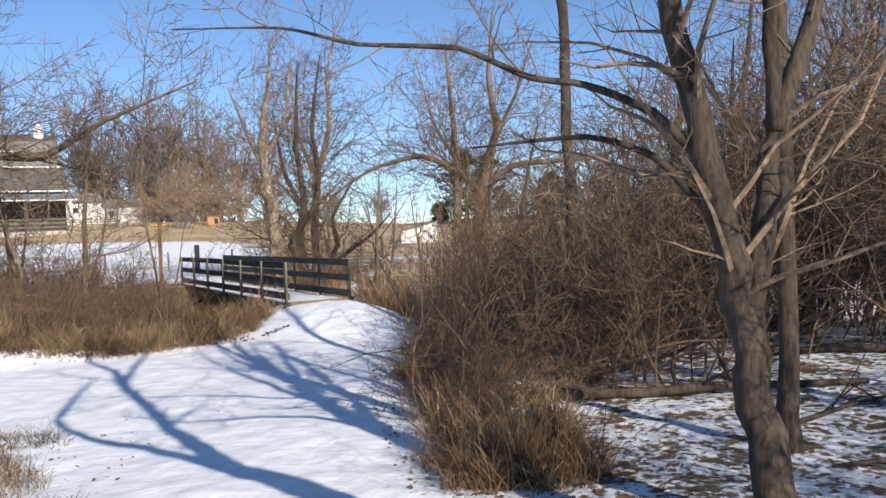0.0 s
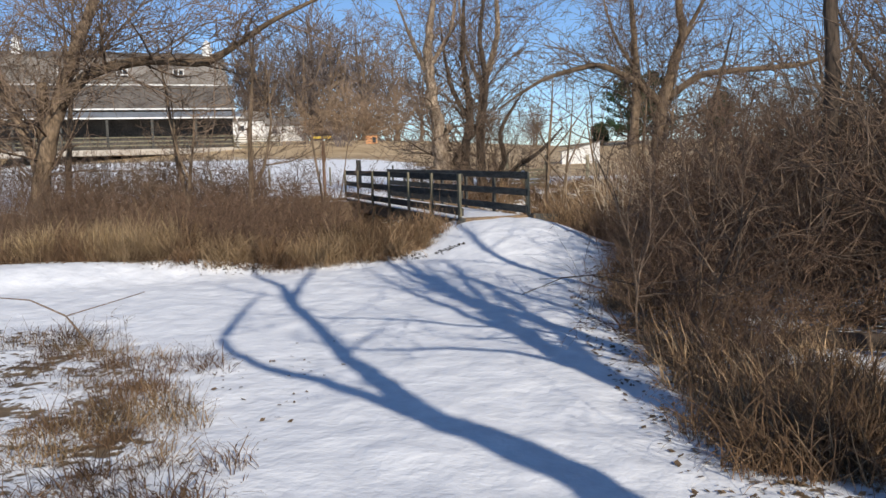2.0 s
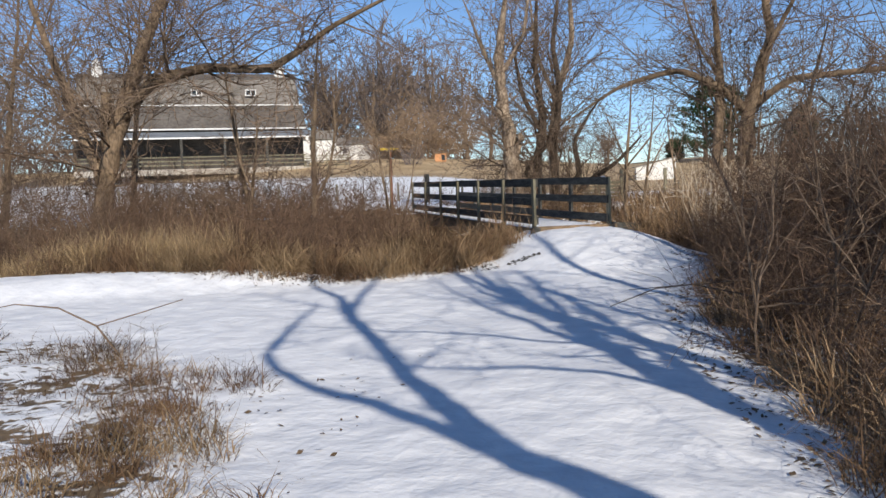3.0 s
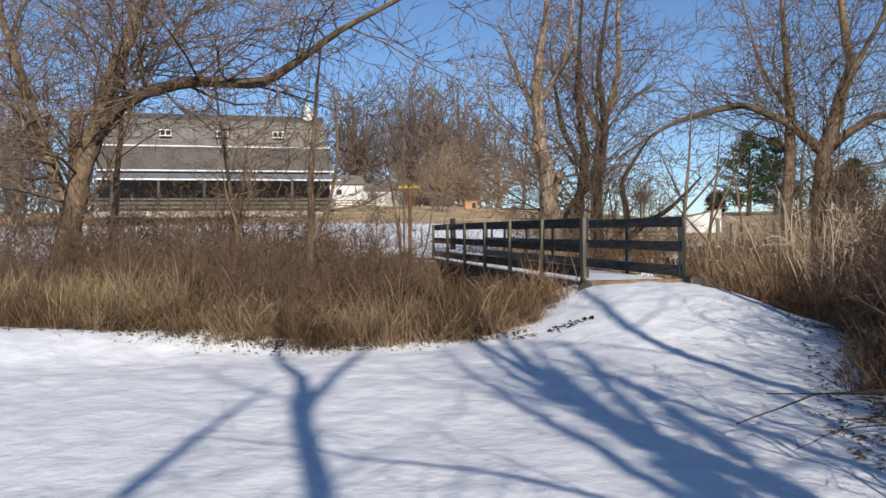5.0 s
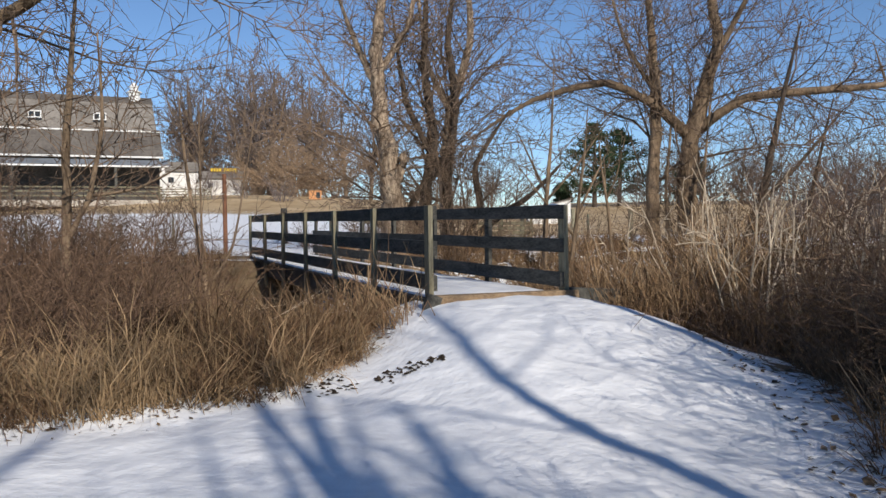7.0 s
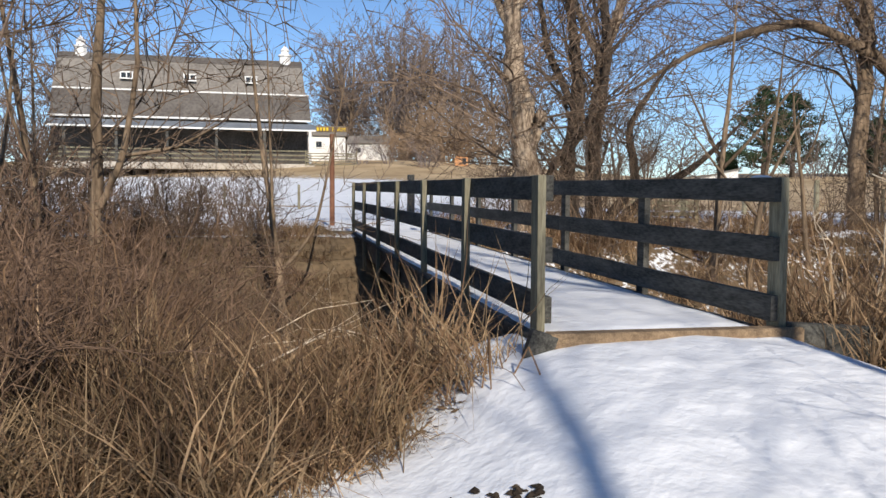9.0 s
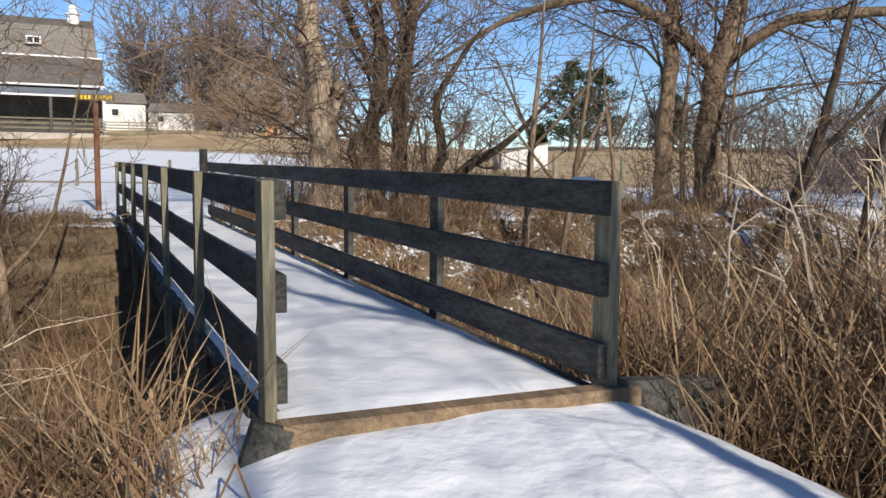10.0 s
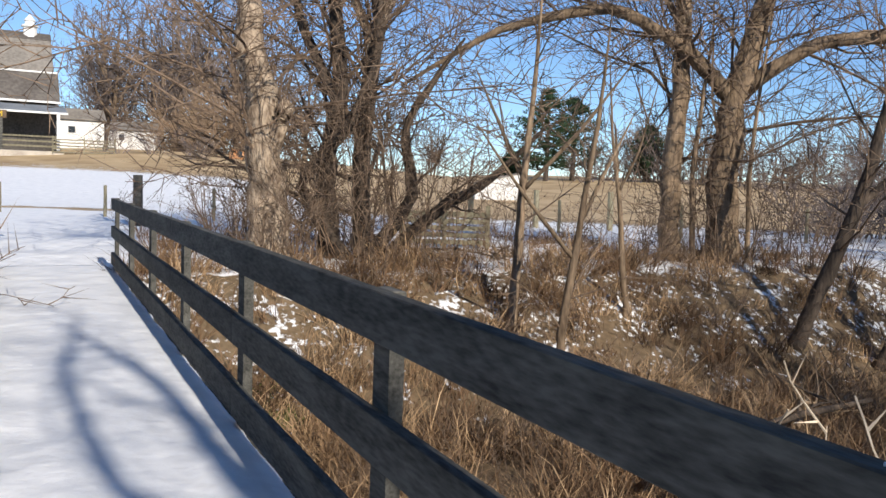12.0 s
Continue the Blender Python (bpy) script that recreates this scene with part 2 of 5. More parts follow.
def cover(x, y):
    """How whole the snow is (0 to 1), and how strawy the bare ground."""
    s, c = along(x, y)
    s = unstretch(s)
    snow, straw = 1.0, 0.2
    if s < 1.2:
        far_x, far_y = x, y
        x, y = unsite(x, y)
        e = x - trail_right(y)
        snow = 1.0 - 0.48 * smooth(-0.35, 0.5, e)
        snow = min(snow, 1 - 0.95 * smooth(-0.25, 0.35, y - bank_foot(x)) * (1 - smooth(-1.7, -1.2, c) if c < 0 else 0)) if x < -3.5 else snow
        left = smooth(0.4, -0.8, x - float(np.interp(y, (5, 7.3, 9.8, 11.2, 12.0), (-3.1, -3.6, -4.9, -6.6, -9.0)))) * (1 - smooth(11.3, 12.4, y))
        snow = min(snow, 1 - 0.46 * left)
        if c > 1.2 and s > -1.5:
            snow = min(snow, 0.25)
        x, y = far_x, far_y
    elif s < 7.5:
        snow = (0.3 if c > 0 else 0.16) + 0.16 * smooth(4.5, 6.8, s)
    elif s < 9:
        snow = 0.7
    if s >= 7.5 and y < 60:
        snow = 0.62 + 0.38 * smooth(1.4, -0.5, c - 0.5) * 1.0
        if c > 2:
            snow = 0.62
        if c < -1.8 and s < 32:
            snow = 0.6 + 0.12 * smooth(10, 18, s)
    if y >= 45:
        w = smooth(-26, -10, x)
        edge = 54 + 22 * (1 - w)
        gone = smooth(edge - 3, edge + 3, y)
        snow = snow * (1 - gone) + gone * (0.2 if x > -24 else 0.48 - 0.2 * smooth(62, 75, y))
        straw = 0.2 + 0.8 * gone
    if abs(y - (50 + 0.06 * x)) < 0.6 and x < -8:
        snow, straw = 0.3, 0.9
    return snow, straw


def ground_sheet():
    def axis(lo, hi, step, out_lo, out_hi):
        core = list(np.arange(lo, hi, step))
        a, b, d = [], [], step
        v = core[-1]
        while v < out_hi:
            d *= 1.13
            v += d
            a.append(v)
        v, d = core[0], step
        while v > out_lo:
            d *= 1.13
            v -= d
            b.append(v)
        return b[::-1] + core + a
    xs = axis(-13, 4.6, 0.12, -2500, 2500)
    ys = axis(4, 32, 0.12, -2500, 3000)
    vs, snow, straw = [], [], []
    for y in ys:
        for x in xs:
            vs.append((x, y, height(x, y)))
            a, b = cover(x, y)
            snow.append(a)
            straw.append(b)
    w = len(xs)
    fs = [(j * w + i, j * w + i + 1, (j + 1) * w + i + 1, (j + 1) * w + i) for j in range(len(ys) - 1) for i in range(w - 1)]
    me = bpy.data.meshes.new("ground")
    me.from_pydata(vs, [], fs)
    for n, data in (("snow", snow), ("straw", straw)):
        at = me.attributes.new(n, "FLOAT", "POINT")
        at.data.foreach_set("value", data)
    me.polygons.foreach_set("use_smooth", [True] * len(fs))
    me.materials.append(GROUND)
    return tagged(new("ground", me), "snowy trail and fields with patches of dead grass", "ground", kind="structure")


ground_sheet()

# ---- building helpers ----


class Geo:
    """Vertices and faces gathered for one mesh."""

    def __init__(self):
        self.v, self.f = [], []

    def tube(self, pts, radii, sides=5):
        base = len(self.v)
        n = len(pts)
        up = Vector((0.31, 0.17, 0.93))
        for i, p in enumerate(pts):
            d = (pts[min(i + 1, n - 1)] - pts[max(i - 1, 0)])
            a = d.cross(up)
            if a.length < 1e-4:
                a = d.cross(Vector((1, 0, 0)))
            a.normalize()
            b = d.cross(a).normalized()
            r = radii[i]
            for k in range(sides):
                w = 2 * math.pi * k / sides
                self.v.append(p + a * (r * math.cos(w)) + b * (r * math.sin(w)))
        for i in range(n - 1):
            for k in range(sides):
                k2 = (k + 1) % sides
                self.f.append((base + i * sides + k, base + i * sides + k2, base + (i + 1) * sides + k2, base + (i + 1) * sides + k))
        self.f.append(tuple(base + (n - 1) * sides + k for k in range(sides)))
        if sides > 4:
            self.f.append(tuple(base + k for k in range(sides - 1, -1, -1)))

    def spike(self, p, tip, r):
        """A finest twig: a three-sided taper to a point."""
        d = tip - p
        a = d.cross(Vector((0.31, 0.17, 0.93))).normalized() * r
        c = d.cross(a).normalized() * (r * 0.87)
        b = len(self.v)
        self.v += [p + a, p - a * 0.5 + c, p - a * 0.5 - c, tip]
        self.f += [(b, b + 1, b + 3), (b + 1, b + 2, b + 3), (b + 2, b, b + 3)]

    def blade(self, p, d, length, width, bend, rng):
        """A bent, tapering grass blade of two pieces."""
        side = Vector((-d.y, d.x, 0))
        if side.length < 1e-3:
            side = Vector((1, 0, 0))
        side = side.normalized() * width
        b = len(self.v)
        m = p + d * (length * 0.55)
        e = m + (d + bend).normalized() * (length * 0.45)
        self.v += [p - side, p + side, m + side * 0.8, m - side * 0.8, e]
        self.f += [(b, b + 1, b + 2, b + 3), (b + 3, b + 2, b + 4)]

    def box(self, m, sx, sy, sz):
        """A box about the pose m, with its edges cut off a little."""
        b = len(self.v)
        c = min(sx, sy, sz) * 0.08
        for z in (-1, 1):
            for x, y in ((-1, -1), (1, -1), (1, 1), (-1, 1)):
                self.v.append(m @ Vector((x * (sx / 2 - c), y * (sy / 2 - c), z * sz / 2)))
        for z in (-1, 1):
            for x, y in ((-1, -1), (1, -1), (1, 1), (-1, 1)):
                self.v.append(m @ Vector((x * sx / 2, y * sy / 2, z * (sz / 2 - c))))
        self.f += [(b + 3, b + 2, b + 1, b), (b + 4, b + 5, b + 6, b + 7)]
        for k in range(4):
            k2 = (k + 1) % 4
            self.f += [(b + k, b + k2, b + 8 + k2, b + 8 + k), (b + 8 + k, b + 8 + k2, b + 12 + k2, b + 12 + k), (b + 12 + k, b + 12 + k2, b + 4 + k2, b + 4 + k)]

    def mesh(self, name, material, soft=False):
        me = bpy.data.meshes.new(name)
        me.from_pydata(self.v, [], self.f)
        if soft:
            me.polygons.foreach_set("use_smooth", [True] * len(self.f))
        me.materials.append(material)
        return me


def part(name, geo, material, parent, label="", soft=False):
    ob = new(name, geo.mesh(name, material, soft))
    ob.parent = parent
    if label:
        tagged(ob, label)
    return ob


def thing(name, m, label, category, group="", kind=""):
    ob = new(name)
    ob.empty_display_size = 0.2
    ob.matrix_world = m
    return tagged(ob, label, category, group, kind)


def spot(x, y, turn=0.0, sink=0.0):
    wx, wy = site(x, y)
    return pose(wx, wy, height(wx, wy) - sink, 0, 0, turn + math.degrees(swing_at(wy)))

# ---- trees and shrubs ----


def wander(p, d, length, n, rough, lift, rng):
    """Points of a branch that wanders from p towards d, bending up by lift."""
    pts, d = [p.copy()], d.normalized()
    for i in range(n):
        d = (d + Vector((rng.gauss(0, rough), rng.gauss(0, rough), rng.gauss(0, rough) + lift))).normalized()
        pts.append(pts[-1] + d * (length / n))
    return pts


def at_line(pts, f):
    k = f * (len(pts) - 1)
    i = min(int(k), len(pts) - 2)
    return pts[i].lerp(pts[i + 1], k - i), (pts[i + 1] - pts[i]).normalized()


def fork(wood, twig, pts, r0, level, rng, spec):
    """Side branches along a branch, down to the finest twigs."""
    length = sum((pts[i + 1] - pts[i]).length for i in range(len(pts) - 1))
    count = max(2, int(length * spec["per_metre"][level] + rng.random()))
    for k in range(count):
        f = spec["bare"][level] + (1 - spec["bare"][level]) * (k + rng.random()) / count
        p, d = at_line(pts, min(f, 0.98))
        side = Vector((rng.gauss(0, 1), rng.gauss(0, 1), rng.gauss(0, 0.6)))
        side -= d * side.dot(d)
        side.normalize()
        a = radians(rng.uniform(30, 75))
        w = d * math.cos(a) + side * math.sin(a)
        w.z += spec["up"]
        ln = length * spec["ratio"][level] * rng.uniform(0.55, 1.15) * (1.15 - 0.6 * f)
        ln = max(ln, spec["least"])
        r = max(spec["thin"], r0 * (1 - 0.75 * f) * rng.uniform(0.34, 0.58))
        last = level + 1 >= spec["levels"]
        if last:
            w = w.normalized()
            kink = Vector((rng.gauss(0, 0.18), rng.gauss(0, 0.18), rng.gauss(0, 0.18)))
            mid = p + w * (ln * 0.5)
            if r > 2 * spec["thin"]:
                twig.tube([p, mid, mid + (w + kink) * (ln * 0.5)], [r, r * 0.7, r * 0.2], 3)
            else:
                twig.spike(p, p + (w + kink * 0.5) * ln, r)
            continue
        br = wander(p, w, ln, 4, spec["rough"], spec["lift"], rng)
        rr = [max(spec["thin"] * 0.6, r * (1 - 0.85 * i / 4)) for i in range(5)]
        (twig if level >= 1 else wood).tube(br, rr, 3 if level >= 1 else 4)
        fork(wood, twig, br, r, level + 1, rng, spec)


SPEC = dict(levels=3, per_metre=(1.8, 3.4, 4.5), bare=(0.35, 0.15, 0.1), ratio=(0.5, 0.55, 0.6), least=0.3, rough=0.2, lift=0.02, up=0.1, thin=0.0105)


def spec_of(**kw):
    s = dict(SPEC)
    s.update(kw)
    return s


def tree(x, y, stems, label, bark, twigbark, seed, spec=SPEC, category="bare tree", group=""):
    """A bare tree: stems are lists of (dx, dy, z above the foot, radius); every stem carries its own branches."""
    rng = random.Random(seed)
    root = thing("tree", spot(x, y, 0, 0.1), label, category, group)
    twig = Geo()
    for n, stem in enumerate(stems):
        wood = Geo()
        ctrl = [Vector(q[:3]) for q in stem]
        pts, rad = [], []
        for i in range(len(ctrl) - 1):
            a, b = ctrl[max(i - 1, 0)], ctrl[min(i + 2, len(ctrl) - 1)]
            for k in range(5):
                u = k / 5
                q = ctrl[i].lerp(ctrl[i + 1], u) + ((ctrl[i + 1] - a) * 0.5 - (ctrl[i + 1] - ctrl[i])) * (u * (1 - u) * (1 - u) * 0.6) + ((ctrl[i + 1] - ctrl[i]) - (b - ctrl[i]) * 0.5) * (u * u * (1 - u) * 0.6)
                r = stem[i][3] + (stem[i + 1][3] - stem[i][3]) * u
                j = r * 0.22
                pts.append(q + Vector((rng.uniform(-j, j), rng.uniform(-j, j), 0)))
                rad.append(r * rng.uniform(0.94, 1.06))
        pts.append(ctrl[-1])
        rad.append(stem[-1][3])
        if n == 0:
            rad[0] *= 1.35
            rad[1] *= 1.08
        wood.tube(pts, rad, 10)
        fork(twig, twig, pts, min(stem[0][3], 0.16) * 0.6, 0, rng, spec)
        part("limb" if n else "trunk", wood, bark, root, soft=True)
    part("crown", twig, twigbark, root, "thin bare twigs")
    return root


def wild(h, r, rng, lean=0.1, forks=3):
    """Stems of a tree of height h that forks at about a third of it."""
    a = rng.uniform(0, 6.28)
    lx, ly = lean * h * math.cos(a), lean * h * math.sin(a)
    f = rng.uniform(0.25, 0.4)
    stems = [[(0, 0, 0, r * 1.25), (lx * f * 0.6, ly * f * 0.6, h * f * 0.5, r), (lx * f, ly * f, h * f, r * 0.85), (lx * 0.8, ly * 0.8, h * 0.72, r * 0.45), (lx, ly, h, r * 0.08)]]
    for k in range(forks):
        b = a + 6.28 * (k + rng.uniform(0.2, 0.8)) / forks
        g = f + rng.uniform(-0.05, 0.2)
        px, py = lx * g, ly * g
        o = h * rng.uniform(0.15, 0.32)
        stems.append([(px, py, h * g, r * 0.5), (px + o * 0.5 * math.cos(b), py + o * 0.5 * math.sin(b), h * (g + 0.15), r * 0.38), (px + o * math.cos(b), py + o * math.sin(b), h * rng.uniform(0.7, 0.95), r * 0.07)])
    return stems


def shrub_proto(name, h, stems, seed, material, thin=0.004, spread=0.7, label="", rough=0.12, per=(3.0, 5.0), category="shrub", droop=0.0, ratio=(0.5, 0.45)):
    rng = random.Random(seed)
    root = thing(name, pose(0, 0, -50), label, category)
    sp = spec_of(levels=2, per_metre=per, bare=(0.15, 0.1), ratio=ratio, least=0.12, thin=thin, rough=rough, up=0.08)
    for k in range(stems):
        g = Geo()
        a, q = rng.uniform(0, 6.28), rng.random() ** 0.6 * h * 0.25
        d = Vector((math.cos(a) * spread * rng.random(), math.sin(a) * spread * rng.random(), 1))
        pts = wander(Vector((math.cos(a) * q, math.sin(a) * q, -0.08)), d, h * rng.uniform(0.6, 1.15), 6, rough, 0.02 - droop, rng)
        r = thin * rng.uniform(1.6, 2.8)
        g.tube(pts, [r * (1 - 0.8 * i / 6) for i in range(7)], 4)
        fork(g, g, pts, r * 1.6, 0, rng, sp)
        part("stem", g, material, root)
    return root


def tuft(g, rng, x, y, h, count, radius, width, lean=0.5, droop=0.9, z=None):
    """Blades of one tuft: they rise, arch over and hang, most of them the same way."""
    x, y = site(x, y)
    z = height(x, y) if z is None else z
    lay = rng.uniform(0, 6.28)
    lx, ly = math.cos(lay) * lean * 0.35, math.sin(lay) * lean * 0.35
    for k in range(count):
        a, q = rng.uniform(0, 6.28), radius * math.sqrt(rng.random())
        ox, oy = math.cos(a), math.sin(a)
        d = Vector((ox * q / radius * lean * 0.2 + lx + rng.gauss(0, 0.42) * lean, oy * q / radius * lean * 0.2 + ly + rng.gauss(0, 0.42) * lean, 1)).normalized()
        p = Vector((x + ox * q, y + oy * q, z - 0.04))
        ln = h * (0.3 + 0.85 * rng.random() ** 1.5) / 3
        w = width * rng.uniform(0.6, 1.4)
        t = rng.uniform(0, 6.28)
        side = Vector((math.cos(t) * w, math.sin(t) * w, 0))
        bend = Vector((d.x, d.y, 0)) * rng.uniform(0.0, 0.9) + Vector((rng.gauss(0, 0.45), rng.gauss(0, 0.45), -rng.random() ** 2 * droop * 1.6))
        b = len(g.v)
        g.v += [p - side, p + side]
        for f in (1.0, 0.8):
            p = p + d * ln
            g.v += [p - side * f, p + side * f]
            d = (d + bend * 0.6).normalized()
        g.v.append(p + d * ln)
        g.f += [(b, b + 1, b + 3, b + 2), (b + 2, b + 3, b + 5, b + 4), (b + 4, b + 5, b + 6)]


def stuff(name, g, material, label, category):
    return tagged(new(name, g.mesh(name, material)), label, category, kind="stuff")


def plant(proto, x, y, size, turn, lift=0.0, tall=1.0):
    ob = copy_thing(proto, Matrix.Identity(4))
    ob.matrix_basis = pose(0, 0, lift) @ spot(x, y, turn) @ Matrix.Diagonal((size, size, size * tall, 1))
    return ob


def sow(g, proto, x, y, size, turn):
    """Adds a copy of a shrub to a joined mesh of many."""
    m = spot(x, y, turn) @ Matrix.Scale(size, 4)
    for o in proto.children:
        b = len(g.v)
        g.v += [m @ v.co for v in o.data.vertices]
        g.f += [tuple(i + b for i in p.vertices) for p in o.data.polygons]


def discard(protos):
    for q in protos:
        for o in (*q.children_recursive, q):
            bpy.data.objects.remove(o)


# ---- footbridge ----
TURN_B = math.degrees(math.atan2(D.y, D.x))     # x along the bridge, y to its left


def on_bridge(s, c, z):
    """s along from the mouth, c to the right of the middle."""
    q = MOUTH + D * s + N * c
    return pose(q.x, q.y, z, 0, 0, TURN_B)


def footbridge():
    rng = random.Random(3)
    root = thing("footbridge", pose(MOUTH.x, MOUTH.y, DECK, 0, 0, 0), "weathered wooden footbridge with three-board railings under snow", "footbridge")
    inv = root.matrix_world.inverted()

    def piece(name, m, sx, sy, sz, material, label=""):
        g = Geo()
        g.box(Matrix.Identity(4), sx, sy, sz)
        ob = part(name, g, material, root, label)
        ob.matrix_basis = inv @ m
        return ob

    ends = {-1: along(L0.x, L0.y), 1: along(R0.x, R0.y)}
    bays = 6
    for side in (-1, 1):
        s0, c0 = ends[side]
        step = LONG / bays
        low = -0.75 if side < 0 else -0.55
        for k in range(bays + 1):
            end = k in (0, bays)
            bottom = -0.42 if k == 0 else low
            w = 0.135 if end else 0.13
            m = on_bridge(s0 + k * step, c0, (TOP + bottom) / 2) @ pose(0, 0, 0, rng.uniform(-0.5, 0.5), rng.uniform(-0.5, 0.5), rng.uniform(-2, 2))
            # right posts past the first take dark board wood, standing in for shade
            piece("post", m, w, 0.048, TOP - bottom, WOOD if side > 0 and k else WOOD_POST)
        for top, tall in ((0.0, 0.152), (0.37, 0.15), (0.725, 0.16)):
            # three lengths of board, butted on the posts
            for k in range(3):
                half = LONG / 3
                m = on_bridge(s0 + half * (k + 0.5) + (k - 1) * 0.03, c0 - side * 0.047, TOP - top - tall / 2 + rng.uniform(-0.004, 0.004)) @ pose(0, 0, 0, 0, rng.uniform(-0.12, 0.12), 0)
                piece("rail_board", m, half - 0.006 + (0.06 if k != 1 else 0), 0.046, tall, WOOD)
    n = int(LONG / 0.145)
    for k in range(n + 1):
        piece("deck_plank", on_bridge(k * 0.147 + 0.02, 0, DECK - 0.05), 0.14, 1.58 + rng.uniform(-0.02, 0.02), 0.04, WOOD)
    for c in (-0.66, 0.0, 0.66):
        piece("stringer", on_bridge(LONG / 2, c, DECK - 0.23), LONG + 0.1, 0.09, 0.3, WOOD)
    piece("end_beam", on_bridge(-0.13, 0.06, DECK - 0.055), 0.12, 1.62, 0.14, WOOD_TAN, "tan wooden beam across the bridge's end")
    piece("end_beam", on_bridge(LONG + 0.13, 0, DECK - 0.09), 0.12, 1.6, 0.14, WOOD_TAN)
    piece("wing_board", on_bridge(LONG + 0.05, -1.0, DECK - 0.3), 0.1, 0.5, 0.6, WOOD)
    piece("wing_board", on_bridge(-0.12, 1.08, DECK - 0.13) @ pose(0, 0, 0, 4, 0, 0), 0.09, 0.62, 0.3, WOOD, "dark board holding back the bank")
    piece("wing_board", on_bridge(-0.16, -0.83, DECK - 0.14) @ pose(0, 0, 0, 18, 0, 0), 0.06, 0.16, 0.34, WOOD)
    return root


footbridge()


def deck_snow():
    """Snow on the deck: thin, with uneven borders that leave the plank ends bare."""
    g = Geo()
    ns, nc = 180, 24
    for j in range(ns + 1):
        s = -0.06 + (LONG + 0.3) * j / ns
        for i in range(nc + 1):
            u = -1 + 2 * i / nc
            wl, wr = 0.745 + 0.02 * noise.noise((s * 3, 0, 2)), 0.745 + 0.02 * noise.noise((s * 2.4, 0, 9))
            c = u * (wl if u < 0 else wr)
            e = max(0.0, 1 - abs(u) ** 8) * min(1.0, (s + 0.09) * 6)
            z = DECK - 0.035 + e * (0.045 + 0.014 * noise.noise((s * 2.5, c * 3, 4)) + 0.006 * noise.noise((s * 9, c * 9, 1)))
            q = MOUTH + D * s + N * c
            g.v.append(Vector((q.x, q.y, z)))
    w = nc + 1
    for j in range(ns):
        for i in range(nc):
            g.f.append((j * w + i, j * w + i + 1, (j + 1) * w + i + 1, (j + 1) * w + i))
    ob = new("snow_layer", g.mesh("snow_layer", SNOW, True))
    m = ob.modifiers.new("thick", "SOLIDIFY")
    m.thickness, m.offset = 0.02, -1
    return tagged(ob, "thin trodden snow lying on the bridge deck", "snow", kind="stuff")


deck_snow()


def rail_snow(s0, long, c):
    """A thin strip of old snow left on a rail's top edge."""
    rng = random.Random(int(s0 * 100))
    q = MOUTH + D * s0 + N * c
    root = thing("snow_strip", pose(q.x, q.y, TOP, 0, 0, TURN_B), "thin strip of old snow on the rail's top", "snow")
    g = Geo()
    n = 9
    g.tube([Vector((long * i / n, rng.uniform(-0.003, 0.003), 0.001)) for i in range(n + 1)], [0.003 + 0.013 * math.sin(math.pi * (i + 0.2) / (n + 0.4)) * rng.uniform(0.7, 1.2) for i in range(n + 1)], 7)
    part("snow", g, SNOW, root, soft=True)
    return root


edge_s, edge_c = along(R0.x, R0.y)
rail_snow(edge_s + 0.03, 0.22, edge_c - 0.047)

# ---- barn ----
BARN = Vector((-47.9, 90.0, 2.75))
BTURN = 37.5


